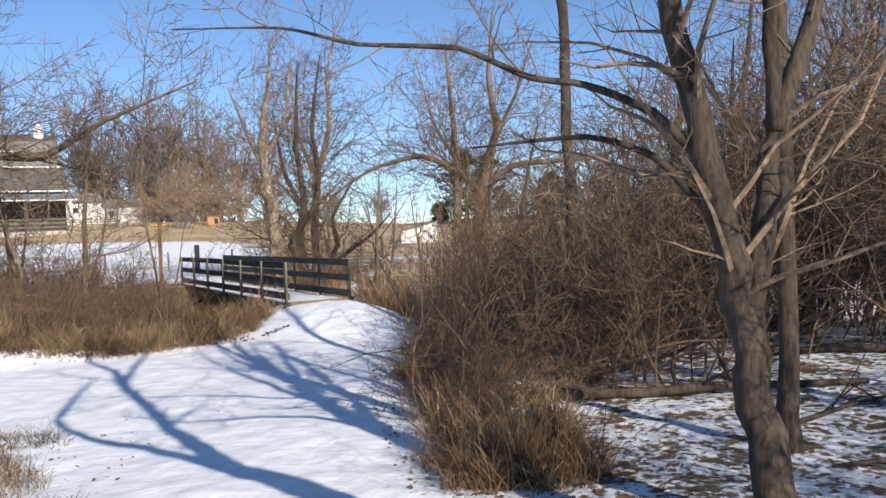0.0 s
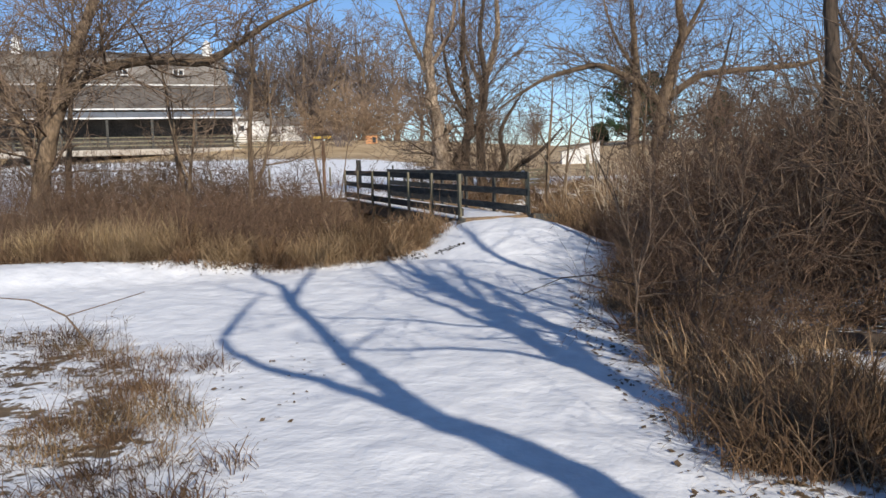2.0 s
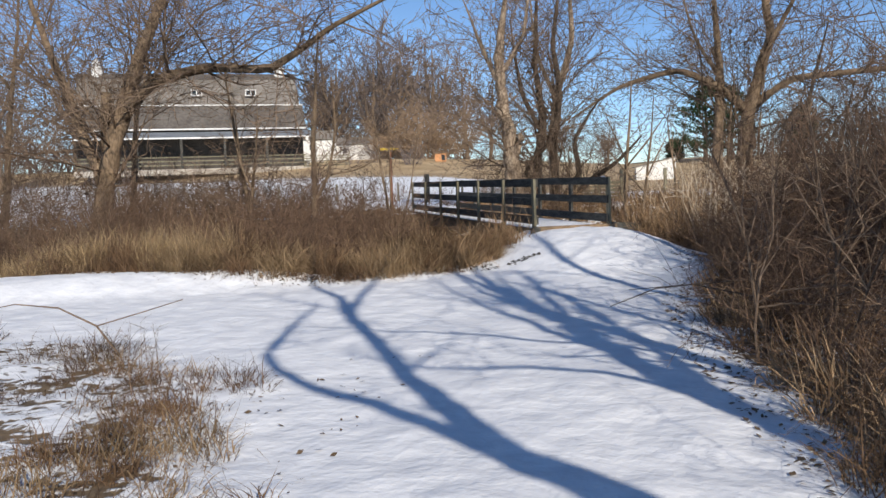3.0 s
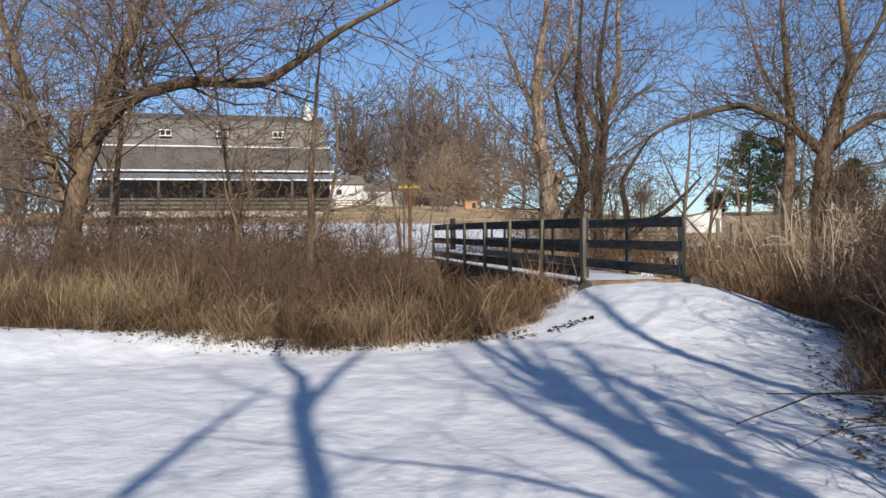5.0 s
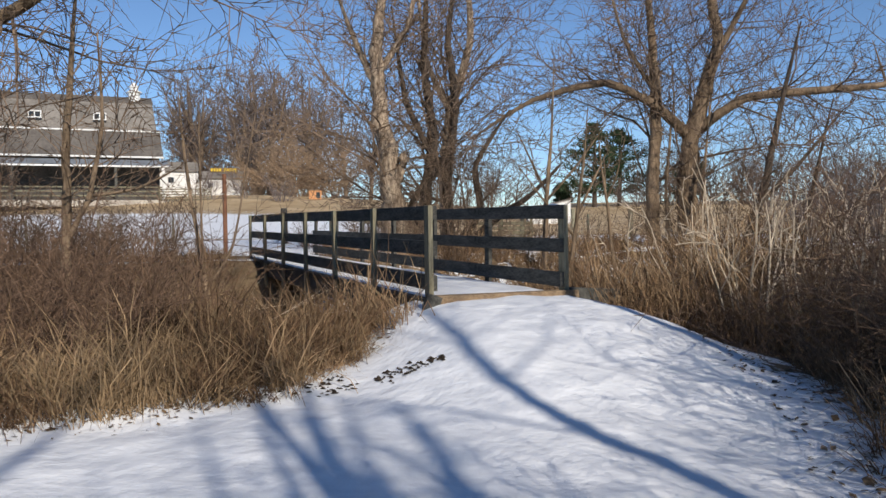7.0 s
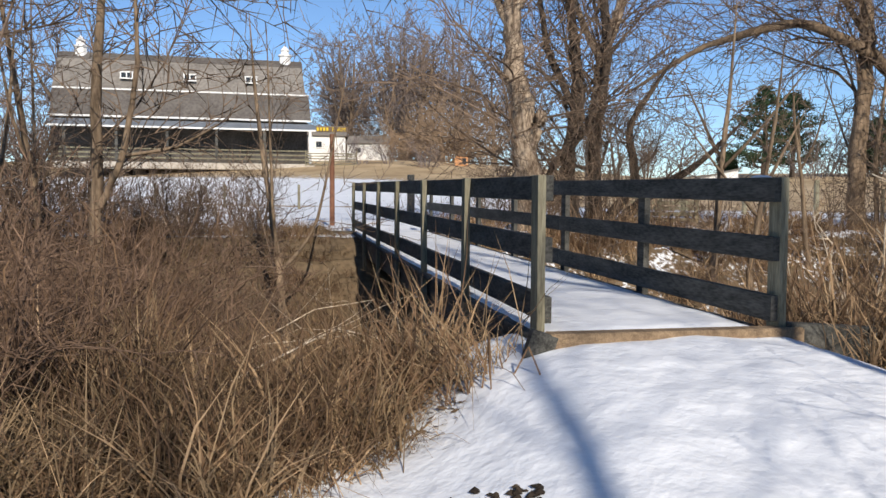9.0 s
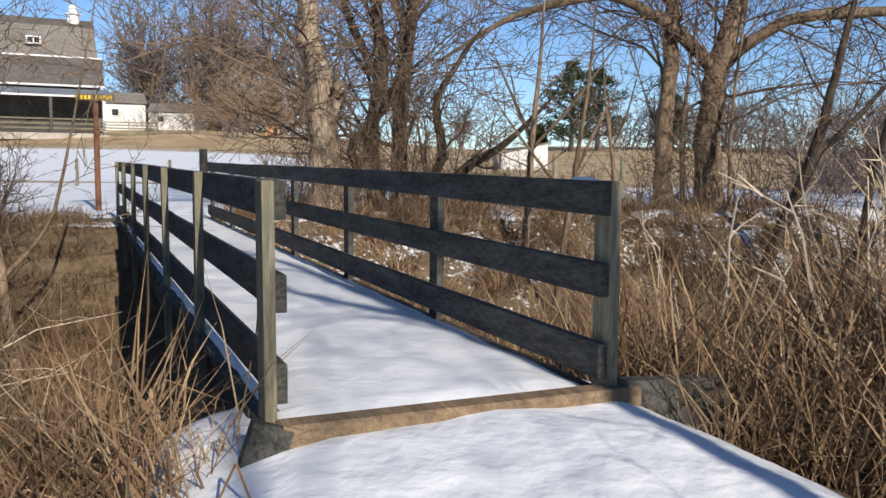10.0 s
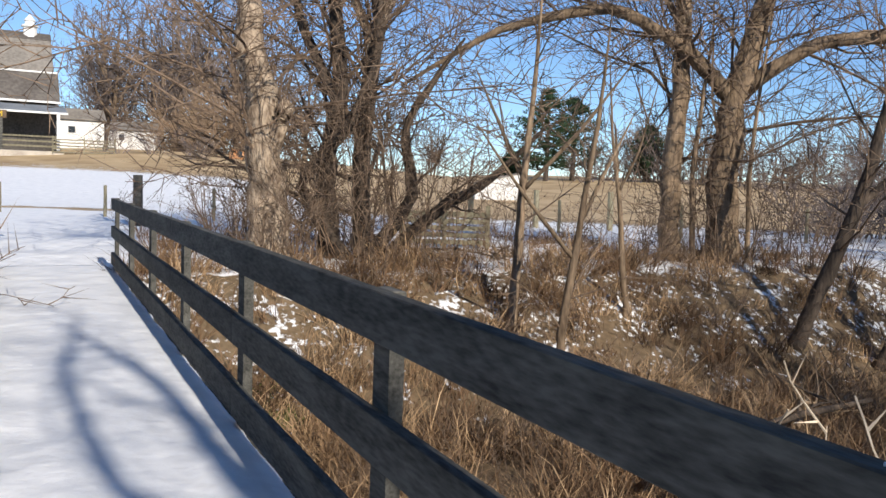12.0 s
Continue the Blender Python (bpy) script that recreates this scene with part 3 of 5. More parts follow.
def barn():
    """x runs along the front to the far end at 0, -y faces the trail, z up from its foot."""
    root = thing("barn", pose(BARN.x, BARN.y, BARN.z, 0, 0, BTURN), "large old gambrel-roofed barn with a low open porch", "barn")
    ln = 22.6

    def slab(name, a, b, x0, x1, thick, material, label=""):
        """A roof slope from (y, z) a up to b."""
        (y0, z0), (y1, z1) = a, b
        g = Geo()
        run = math.hypot(y1 - y0, z1 - z0)
        m = pose((x0 + x1) / 2, (y0 + y1) / 2, (z0 + z1) / 2, math.degrees(math.atan2(z1 - z0, y1 - y0)), 0, 0)
        g.box(m, x1 - x0, run, thick)
        return part(name, g, material, root, label)

    def block(name, x0, x1, y0, y1, z0, z1, material, label="", parent=None):
        g = Geo()
        g.box(pose((x0 + x1) / 2, (y0 + y1) / 2, (z0 + z1) / 2), x1 - x0, y1 - y0, z1 - z0)
        return part(name, g, material, parent or root, label)

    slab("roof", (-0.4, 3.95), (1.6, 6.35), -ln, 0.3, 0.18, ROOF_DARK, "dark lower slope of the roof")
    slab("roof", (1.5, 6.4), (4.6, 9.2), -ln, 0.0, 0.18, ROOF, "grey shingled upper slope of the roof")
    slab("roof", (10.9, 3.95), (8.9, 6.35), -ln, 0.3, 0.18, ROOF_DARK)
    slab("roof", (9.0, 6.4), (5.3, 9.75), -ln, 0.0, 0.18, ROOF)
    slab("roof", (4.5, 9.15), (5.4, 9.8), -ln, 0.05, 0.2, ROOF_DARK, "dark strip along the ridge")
    block("trim", -ln, 0.32, 1.35, 1.5, 6.28, 6.42, WHITE, "white board along the roof's break")
    block("trim", -ln, 0.35, -0.62, -0.46, 3.82, 3.98, WHITE, "white eave board")
    slab("porch_roof", (-3.4, 2.95), (-0.4, 3.6), -ln, 0.6, 0.12, PORCH_ROOF, "grey metal porch roof")
    block("trim", -ln, 0.62, -3.52, -3.4, 2.84, 2.98, WHITE)
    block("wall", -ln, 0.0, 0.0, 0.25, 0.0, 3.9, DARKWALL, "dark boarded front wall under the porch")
    for x in (-0.25, -ln):
        g = Geo()
        prof = [(0.1, 0), (10.4, 0), (10.4, 4.2), (8.8, 6.3), (5.25, 9.6), (1.7, 6.3), (0.1, 4.2)]
        g.v = [Vector((x, y, z)) for y, z in prof] + [Vector((x + 0.25, y, z)) for y, z in prof]
        g.f = [tuple(range(6, -1, -1)), tuple(range(7, 14))] + [(k, (k + 1) % 7, (k + 1) % 7 + 7, k + 7) for k in range(7)]
        part("gable_wall", g, WHITE, root, "white boarded end wall")
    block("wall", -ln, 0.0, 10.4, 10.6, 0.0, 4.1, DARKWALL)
    for x in (-0.1, -4.2, -8.4, -12.6, -16.8, -21.0):
        block("porch_post", x - 0.12, x + 0.12, -3.45, -3.22, 0.0, 2.9, WHITE if x > -1 else WOOD)
    block("porch_floor", -ln, 0.3, -3.6, 0, -0.5, 0.05, STONE, "low stone porch wall")
    for z in (0.35, 0.72, 1.08):
        block("fence_rail", -ln, 0.0, -3.3, -3.24, z, z + 0.13, WOOD_POST)
    for x in (-5.1, -10.7, -16.3):
        w = part("window", Geo(), GLASS, root, "small roof dormer window with a white frame")
        g = Geo()
        g.box(pose(x, 2.25, 7.62), 1.0, 0.7, 0.5)
        w.data = g.mesh("window", GLASS)
        for dx in (-0.52, 0, 0.52):
            block("frame", x + dx - 0.05, x + dx + 0.05, 1.8, 1.9, 7.35, 7.9, WHITE, parent=w)
        for z in (7.34, 7.88):
            block("frame", x - 0.6, x + 0.6, 1.78, 1.92, z - 0.05, z + 0.06, WHITE, parent=w)
    for x in (-1.6, -20.6):
        c = part("cupola", Geo(), WHITE, root, "small white louvred cupola")
        g = Geo()
        g.tube([Vector((x, 5.3, z)) for z in (9.4, 10.25, 10.3, 10.42, 10.5, 10.75, 10.8, 11.05, 11.3)], [0.6, 0.55, 0.72, 0.7, 0.42, 0.38, 0.5, 0.3, 0.04], 8)
        c.data = g.mesh("cupola", WHITE)
    root.scale = (1.05, 1.05, 1.12)
    return root


barn()


def white_shed(x, y, turn, w, d, h, label):
    root = thing("shed", spot(x, y, turn), label, "shed")
    g = Geo()
    g.box(pose(0, 0, h / 2 - 0.2), w, d, h + 0.4)
    part("wall", g, WHITE, root)
    for side in (-1, 1):
        g = Geo()
        g.box(pose(0, side * d * 0.27, h + d * 0.13, -side * 26, 0, 0), w + 0.4, d * 0.64, 0.1)
        part("roof", g, ROOF, root, "grey pitched roof")
    for x0 in (-w * 0.22,):
        g = Geo()
        g.box(pose(x0, -d / 2 - 0.02, h * 0.62), 0.6, 0.06, 0.6)
        part("window", g, GLASS, root)
    g = Geo()
    g.box(pose(w * 0.2, -d / 2 - 0.02, h * 0.42), 0.9, 0.06, h * 0.8)
    part("door", g, WHITE, root)
    return root


white_shed(-51.5, 111, 14, 5.0, 3.6, 2.2, "small white shed with a grey pitched roof")
white_shed(-50.5, 98, 37, 4.0, 4, 2.6, "white outbuilding beside the barn")


def lean_to(x, y, turn, w, d, low, high, label):
    """A shelter with one roof slope, rising from its low back (-x) to its high front (+x)."""
    root = thing("animal_shelter", spot(x, y, turn), label, "shelter")
    for side in (-1, 1):
        g = Geo()
        prof = [(-w / 2, -0.2), (w / 2, -0.2), (w / 2, high), (-w / 2, low)]
        g.v = [Vector((a, side * d / 2 + t, b)) for t in (-0.04, 0.04) for a, b in prof]
        g.f = [(3, 2, 1, 0), (4, 5, 6, 7)] + [(k, (k + 1) % 4, (k + 1) % 4 + 4, k + 4) for k in range(4)]
        part("side_wall", g, WHITE, root)
    g = Geo()
    g.box(pose(-w / 2 + 0.04, 0, low / 2 - 0.1), 0.08, d - 0.08, low + 0.2)
    part("back_wall", g, WHITE, root)
    g = Geo()
    g.box(pose(0, 0, (low + high) / 2 + 0.06, 0, -math.degrees(math.atan2(high - low, w)), 0), math.hypot(w, high - low) + 0.4, d + 0.3, 0.08)
    part("roof", g, ROOF, root, "grey sloping roof")
    g = Geo()
    g.box(pose(w / 2 - 0.04, -d / 2 + 0.1, high / 2), 0.08, 0.1, high)
    part("corner_post", g, WHITE, root)
    return root


lean_to(-7.9, 78, 10, 3.2, 2.6, 1.0, 1.75, "low white lean-to animal shelter at the field's edge")


def sign():
    root = thing("farm_sign", spot(-12.1, 31.85, 27), "yellow-lettered wooden farm sign on a rusty post", "sign")
    z0 = 1.95 - root.matrix_world.translation.z
    g = Geo()
    g.tube([Vector((0, 0, -0.2)), Vector((0, 0, z0 - 0.1))], [0.06, 0.055], 8)
    part("post", g, RUST, root, "rusty brown post")
    g = Geo()
    g.box(pose(0, -0.02, z0), 0.7, 0.05, 0.12)
    board = part("board", g, mat("sign_board", (0.12, 0.08, 0.05), (0.2, 0.14, 0.09), 4), root)
    for k in range(4):
        g = Geo()
        g.box(pose(-0.31 + k * 0.07, -0.052, z0), 0.045, 0.012, 0.075)
        part("lettering", g, YELLOW, board)
    cu = bpy.data.curves.new("lettering", "FONT")
    cu.body, cu.size, cu.extrude = "FARM", 0.12, 0.006
    ob = new("lettering_text", cu)
    dg = bpy.context.evaluated_depsgraph_get()
    me = bpy.data.meshes.new_from_object(ob.evaluated_get(dg))
    bpy.data.objects.remove(ob)
    me.materials.clear()
    me.materials.append(YELLOW)
    t = new("lettering", me)
    t.parent = board
    t.matrix_basis = pose(0.0, -0.055, z0 - 0.042, 90, 0, 0)
    return root


sign()

# ---- trees ----


def scaled(k, stems):
    return [[tuple(k * v for v in q) for q in stem] for stem in stems]


def stems_by_shadow(x, y, lines, foot=0.22):
    """Stems of a tree at x, y that spread across the sun's way and lay the given lines of shade on the snow."""
    perp = Vector((-SUN_TRAVEL.y, SUN_TRAVEL.x, 0))
    turn = Matrix.Rotation(-swing_at(y), 3, "Z")
    base = height(x, y) - 0.1
    out = []
    for n, line in enumerate(lines):
        stem = [(0, 0, 0, foot)] if n == 0 else []
        for (gx, gy), r in line:
            q = Vector((gx - x, gy - y, 0))
            v = turn @ (perp * q.dot(perp))
            s, c = along(gx, gy)
            level = DECK if 0 < s < LONG and abs(c) < 0.9 else height(gx, gy)
            stem.append((v.x, v.y, q.dot(SUN_TRAVEL) * math.tan(SUN_ELEV) + level - base, r))
        out.append(stem)
    return out


tree(-7.85, 32.5, [[(0.15, 0, 0, 0.36), (0.1, 0, 1.2, 0.3), (0.0, 0, 2.2, 0.27), (-0.25, 0, 3.6, 0.22), (-0.35, 0.1, 5.2, 0.17), (-0.1, 0.2, 7.2, 0.08), (0.1, 0.3, 9.2, 0.02)],
     [(0.05, -0.05, 1.7, 0.17), (0.3, -0.1, 2.2, 0.14), (0.42, -0.1, 2.55, 0.12)],
     [(-0.3, 0, 4.2, 0.1), (-1.0, 0.3, 5.6, 0.07), (-1.7, 0.4, 7.4, 0.02)],
     [(-0.3, 0, 4.6, 0.1), (0.5, 0.3, 6.0, 0.07), (0.8, 0.2, 8.2, 0.02)]],
     "tall bare tree with pale peeling bark and a snapped stub", BARK_PALE, TWIG, 11, spec_of(per_metre=(2.9, 3.2, 3.4), bare=(0.22, 0.12, 0.1), rough=0.2))
tree(-6.85, 34.1, [[(-0.3, 0, 0, 0.2), (-0.45, 0, 1.6, 0.17), (-0.2, 0, 3.0, 0.15), (-0.5, 0.2, 5.2, 0.1), (-0.3, 0.2, 8.6, 0.02)],
     [(0.2, 0.2, 0, 0.16), (0.1, 0.2, 1.8, 0.14), (0.35, 0.2, 4.0, 0.11), (0.2, 0.1, 6.0, 0.08), (0.6, 0.3, 8.8, 0.02)],
     [(0.3, -0.2, 0, 0.14), (1.1, -0.3, 1.2, 0.11), (1.0, -0.3, 2.4, 0.08), (1.9, -0.2, 3.8, 0.02)],
     [(0.1, -0.3, 0, 0.13), (-0.8, -0.3, 1.3, 0.1), (0.0, -0.3, 2.3, 0.09), (0.5, -0.2, 3.6, 0.03)],
     [(0.5, -0.3, 0, 0.12), (1.6, -0.4, 1.0, 0.1), (2.4, -0.4, 1.5, 0.07), (3.3, -0.3, 2.4, 0.02)],
     [(-0.2, 0.0, 2.6, 0.1), (-1.0, 0.1, 4.2, 0.08), (-1.4, 0.2, 6.8, 0.02)]],
     "clump of dark twisted bare trunks with tangled branches", BARK_DARK, TWIG, 12, spec_of(per_metre=(2.8, 3.2, 3.4), bare=(0.12, 0.1, 0.1), rough=0.24))
tree(-7.3, 36.8, [[(0, 0, 0, 0.2), (0.0, 0, 2.6, 0.17), (0.15, 0, 4.2, 0.15), (0.8, 0, 6.2, 0.11), (0.75, 0.1, 8.4, 0.07), (1.3, 0.2, 11, 0.015)],
     [(0.15, 0, 4.1, 0.1), (-0.6, 0, 5.9, 0.07), (-0.9, 0.2, 8.8, 0.015)]],
     "slim straight bare tree with tan bark", BARK_PALE, TWIG, 13, spec_of(per_metre=(1.7, 2.4, 2.8), bare=(0.3, 0.12, 0.1), rough=0.18))
tree(-0.35, 36.9, [[(0.1, 0, 0, 0.34), (0.12, 0, 2.0, 0.28), (0.3, 0, 3.6, 0.25), (0.95, 0.2, 5.8, 0.17), (0.7, 0.3, 8.0, 0.11), (1.0, 0.3, 11, 0.03)],
     [(-0.85, 0, 0, 0.22), (-0.85, 0, 2.0, 0.19), (-0.75, 0, 4.2, 0.16), (-0.9, 0.2, 6.3, 0.11), (-1.1, 0.3, 9.6, 0.03)],
     [(0.2, 0, 3.2, 0.17), (-0.8, -0.3, 4.1, 0.13), (-2.2, -0.6, 4.75, 0.11), (-4.2, -0.9, 4.3, 0.07), (-6.0, -1.2, 3.2, 0.025)],
     [(0.4, 0, 3.4, 0.16), (1.6, -0.3, 4.2, 0.12), (3.2, -0.5, 4.3, 0.11), (5.2, -0.6, 4.4, 0.08), (7.6, -0.8, 5.2, 0.025)],
     [(0.95, 0.2, 5.6, 0.1), (1.8, 0.2, 7.2, 0.07), (2.6, 0.4, 9.5, 0.02)],
     [(-0.75, 0, 4.4, 0.08), (-1.7, 0.1, 6.2, 0.05), (-2.4, 0.2, 9.0, 0.015)],
     [(-0.4, -0.2, 0, 0.06), (-0.5, -0.2, 1.8, 0.05), (-0.25, -0.2, 4.5, 0.02)],
     [(0.6, -0.2, 0, 0.05), (0.55, -0.25, 2.2, 0.04), (0.8, -0.2, 4.8, 0.015)]],
     "large twin-trunked bare tree with long arching limbs", BARK, TWIG, 14, spec_of(per_metre=(2.5, 3.0, 3.4), bare=(0.18, 0.12, 0.1), rough=0.2))
tree(*unsite(-17.45, 23.1), scaled(1.28, [[(0, 0, 0, 0.24), (0.4, 0, 1.6, 0.2), (0.9, 0, 2.9, 0.18), (1.5, 0, 4.2, 0.13), (2.3, 0.1, 5.9, 0.09), (2.8, 0.2, 8.4, 0.02)],
     [(0.9, 0, 2.8, 0.14), (1.8, -0.1, 3.5, 0.12), (3.2, -0.2, 3.7, 0.1), (4.7, -0.2, 3.6, 0.08), (6.2, -0.3, 4.3, 0.05), (8.2, -0.4, 5.0, 0.015)],
     [(0.3, 0, 1.4, 0.14), (-0.6, 0.2, 3.2, 0.1), (-1.6, 0.3, 5.4, 0.06), (-2.2, 0.3, 7.6, 0.015)],
     [(0.2, 0.1, 0.5, 0.16), (0.3, 0.2, 2.2, 0.14), (0.35, 0.2, 3.4, 0.12)]]),
     "leaning bare tree with a broken top and a long arching limb", BARK, TWIG, 15, spec_of(per_metre=(3.0, 3.2, 3.4), bare=(0.12, 0.1, 0.1), rough=0.2))
tree(*unsite(-10.55, 23.13), [[(0, 0, 0, 0.1), (0.05, 0, 1.4, 0.085), (0.1, 0, 2.6, 0.075), (0.15, 0, 4.0, 0.06), (0.4, 0, 6.4, 0.015)],
     [(0.1, 0, 2.2, 0.05), (0.5, 0, 2.9, 0.04), (0.75, 0, 4.0, 0.03), (0.7, 0, 5.4, 0.01)],
     [(0.55, 0, 2.9, 0.025), (1.3, 0, 3.0, 0.02), (2.0, 0, 3.3, 0.008)]],
     "slim young bare tree in the brush", BARK, TWIG, 16, spec_of(per_metre=(1.6, 3.2, 6)))
tree(1.86, 5.9, [[(0.0, -0.2, -0.1, 0.16), (-0.05, 0.1, 0.7, 0.13), (-0.12, 0.3, 1.6, 0.115), (-0.3, 0.5, 2.9, 0.1), (-0.5, 0.6, 4.2, 0.08), (-0.3, 0.8, 7.5, 0.02)],
     [(-0.28, 0.5, 2.6, 0.045), (-0.6, 0.6, 2.98, 0.034), (-1.1, 0.6, 3.2, 0.027), (-1.5, 0.6, 3.27, 0.024), (-2.0, 0.6, 3.5, 0.021), (-2.74, 0.6, 3.56, 0.016), (-3.3, 0.6, 3.7, 0.011), (-4.1, 0.6, 3.72, 0.004)],
     [(-0.18, 0.4, 2.1, 0.035), (-0.6, 0.6, 2.65, 0.028), (-1.1, 0.6, 2.82, 0.022), (-1.95, 0.7, 2.78, 0.006)],
     [(-0.08, 0.25, 1.3, 0.09), (0.08, 0.4, 2.0, 0.085), (0.28, 0.55, 2.85, 0.08), (0.7, 0.75, 3.8, 0.06), (1.0, 0.95, 4.6, 0.035), (1.25, 1.1, 5.3, 0.01)],
     [(0.25, 0.55, 2.8, 0.06), (0.3, 0.7, 4.0, 0.05), (0.1, 0.9, 6.0, 0.012)]],
     "dark-barked forking bare tree beside the trail", BARK_DARK, TWIG, 17, spec_of(per_metre=(2.8, 3.4, 4.5), thin=0.004, ratio=(0.33, 0.5, 0.5)))
tree(*unsite(4.1, 2.0), stems_by_shadow(4.1, 2.0, ([((2.4, 4.6), 0.2), ((0.9, 6.1), 0.18), ((0.0, 7.4), 0.16), ((-1.42, 8.6), 0.14), ((-2.6, 10.2), 0.1), ((-3.6, 11.7), 0.09), ((-4.65, 13.2), 0.095), ((-5.5, 14.6), 0.075), ((-6.6, 15.9), 0.05), ((-7.6, 17.6), 0.015)],
     [((-1.3, 8.45), 0.09), ((-2.5, 9.35), 0.075), ((-3.25, 9.75), 0.065), ((-3.9, 10.25), 0.055), ((-4.4, 10.9), 0.06), ((-5.0, 12.4), 0.045), ((-5.6, 14.2), 0.015)],
     [((-4.6, 13.1), 0.06), ((-5.2, 14.6), 0.058), ((-5.65, 16.0), 0.045), ((-6.1, 18.0), 0.01)])),
     "bare forking tree behind the thicket that shades the trail", BARK_DARK, TWIG, 18, spec_of(per_metre=(0.6, 1.4, 2.0), ratio=(0.3, 0.45, 0.5)))
tree(0.5, 34.0, [[(0, 0, 0, 0.13), (0.3, 0, 0.9, 0.12), (0.9, 0, 2.6, 0.1), (1.2, 0, 4.2, 0.07), (1.8, 0.2, 6.8, 0.02)],
     [(0.8, 0, 2.3, 0.07), (1.7, 0.1, 3.2, 0.05), (2.8, 0.2, 4.6, 0.015)]],
     "leaning dark bare tree on the creek's far side", BARK_DARK, TWIG, 21, spec_of(per_metre=(1.8, 2.6, 3.0)))
tree(1.8, 34.2, [[(0, 0, 0, 0.12), (0.55, 0, 0.9, 0.11), (1.5, 0, 2.2, 0.08), (2.8, 0.1, 3.6, 0.02)],
     [(0.5, 0, 0.8, 0.08), (0.7, 0.1, 2.4, 0.06), (1.3, 0.2, 5.2, 0.015)]],
     "low leaning dark bare tree on the creek's far side", BARK_DARK, TWIG, 22, spec_of(per_metre=(1.8, 2.6, 3.0)))
tree(*unsite(3.9, 8.6), stems_by_shadow(3.9, 8.6, ([((1.2, 12.4), 0.08), ((-1.62, 16.1), 0.075), ((-2.2, 16.75), 0.07), ((-2.87, 17.6), 0.06), ((-3.54, 18.9), 0.05), ((-3.9, 19.6), 0.04), ((-4.8, 21.4), 0.012)],), 0.1),
     "slim bare tree rising from the thicket", BARK_DARK, TWIG, 23, spec_of(per_metre=(0.9, 1.8, 2.4), thin=0.006))
tree(*unsite(2.3, 13.9), stems_by_shadow(2.3, 13.9, ([((0.2, 16.8), 0.095), ((-1.6, 19.2), 0.085), ((-2.95, 21.1), 0.08), ((-3.75, 22.1), 0.075), ((-4.7, 23.4), 0.07), ((-5.6, 24.6), 0.05), ((-7.2, 26.2), 0.02)],
     [((-3.7, 22.0), 0.06), ((-4.9, 22.9), 0.05), ((-6.2, 24.6), 0.04), ((-7.4, 26.8), 0.015)],
     [((-4.6, 23.3), 0.05), ((-5.0, 24.6), 0.045), ((-6.0, 26.4), 0.015)]), 0.13),
     "bare tree rising from the thicket", BARK_DARK, TWIG, 24, spec_of(per_metre=(1.8, 2.6, 3.0), thin=0.008, bare=(0.5, 0.1, 0.1), ratio=(0.26, 0.5, 0.5)))
tree(*unsite(4.1, 4.1), stems_by_shadow(4.1, 4.1, ([((2.0, 7.0), 0.17), ((-0.1, 9.9), 0.16), ((-0.85, 11.05), 0.15), ((-1.6, 12.4), 0.13), ((-2.4, 13.9), 0.13), ((-3.1, 15.1), 0.12), ((-3.7, 16.2), 0.09), ((-4.5, 17.8), 0.03)],
     [((-0.2, 10.0), 0.09), ((-0.6, 11.3), 0.085), ((-1.25, 12.6), 0.08), ((-2.0, 14.3), 0.075), ((-2.9, 16.0), 0.06), ((-3.6, 17.4), 0.02)],
     [((-0.9, 11.1), 0.07), ((-1.9, 12.4), 0.06), ((-2.8, 13.7), 0.05), ((-4.0, 15.4), 0.03), ((-5.0, 17.0), 0.01)],
     [((-1.7, 12.6), 0.06), ((-2.5, 14.2), 0.065), ((-3.3, 15.8), 0.055), ((-4.1, 17.6), 0.02)],
     [((-1.4, 12.2), 0.06), ((-2.1, 13.8), 0.065), ((-2.65, 15.2), 0.055), ((-3.3, 17.0), 0.02)],
     [((-2.3, 13.7), 0.05), ((-3.3, 15.0), 0.055), ((-4.1, 16.3), 0.04), ((-4.9, 17.8), 0.015)],
     [((0.3, 9.3), 0.05), ((-0.8, 10.45), 0.045), ((-1.7, 10.75), 0.035), ((-2.6, 10.65), 0.02), ((-3.4, 11.0), 0.008)])),
     "leaning bare tree whose limbs shade the trail", BARK_DARK, TWIG, 25, spec_of(per_metre=(2.6, 3.2, 3.6), thin=0.008, bare=(0.4, 0.1, 0.1), ratio=(0.22, 0.5, 0.5)))
R = random.Random(41)
for x, y, h, r in ((9.8, 15.5, 9, 0.13), (8.5, 17.5, 8, 0.12), (9.5, 19.5, 10, 0.15), (9.5, 13.5, 9, 0.16), (6.6, 24.0, 9, 0.15), (5.6, 36.0, 8, 0.14), (7.0, 37.5, 10, 0.22),
                   (11.0, 30.0, 10, 0.2), (10.0, 22.0, 9, 0.17), (14.0, 36.0, 11, 0.22), (4.2, 27.0, 6, 0.09), (15.0, 24.0, 10, 0.2), (19.0, 33.0, 10, 0.2), (9.2, 6.5, 9, 0.16), (7.6, 2.8, 9, 0.15)):
    tree(x, y, wild(h, r, R, 0.16, 3), "bare tree in the thicket", R.choice((BARK, BARK_DARK)), TWIG, R.randrange(9999), spec_of(per_metre=(1.6, 2.2, 2.6), thin=0.009, rough=0.18), group="thicket trees")
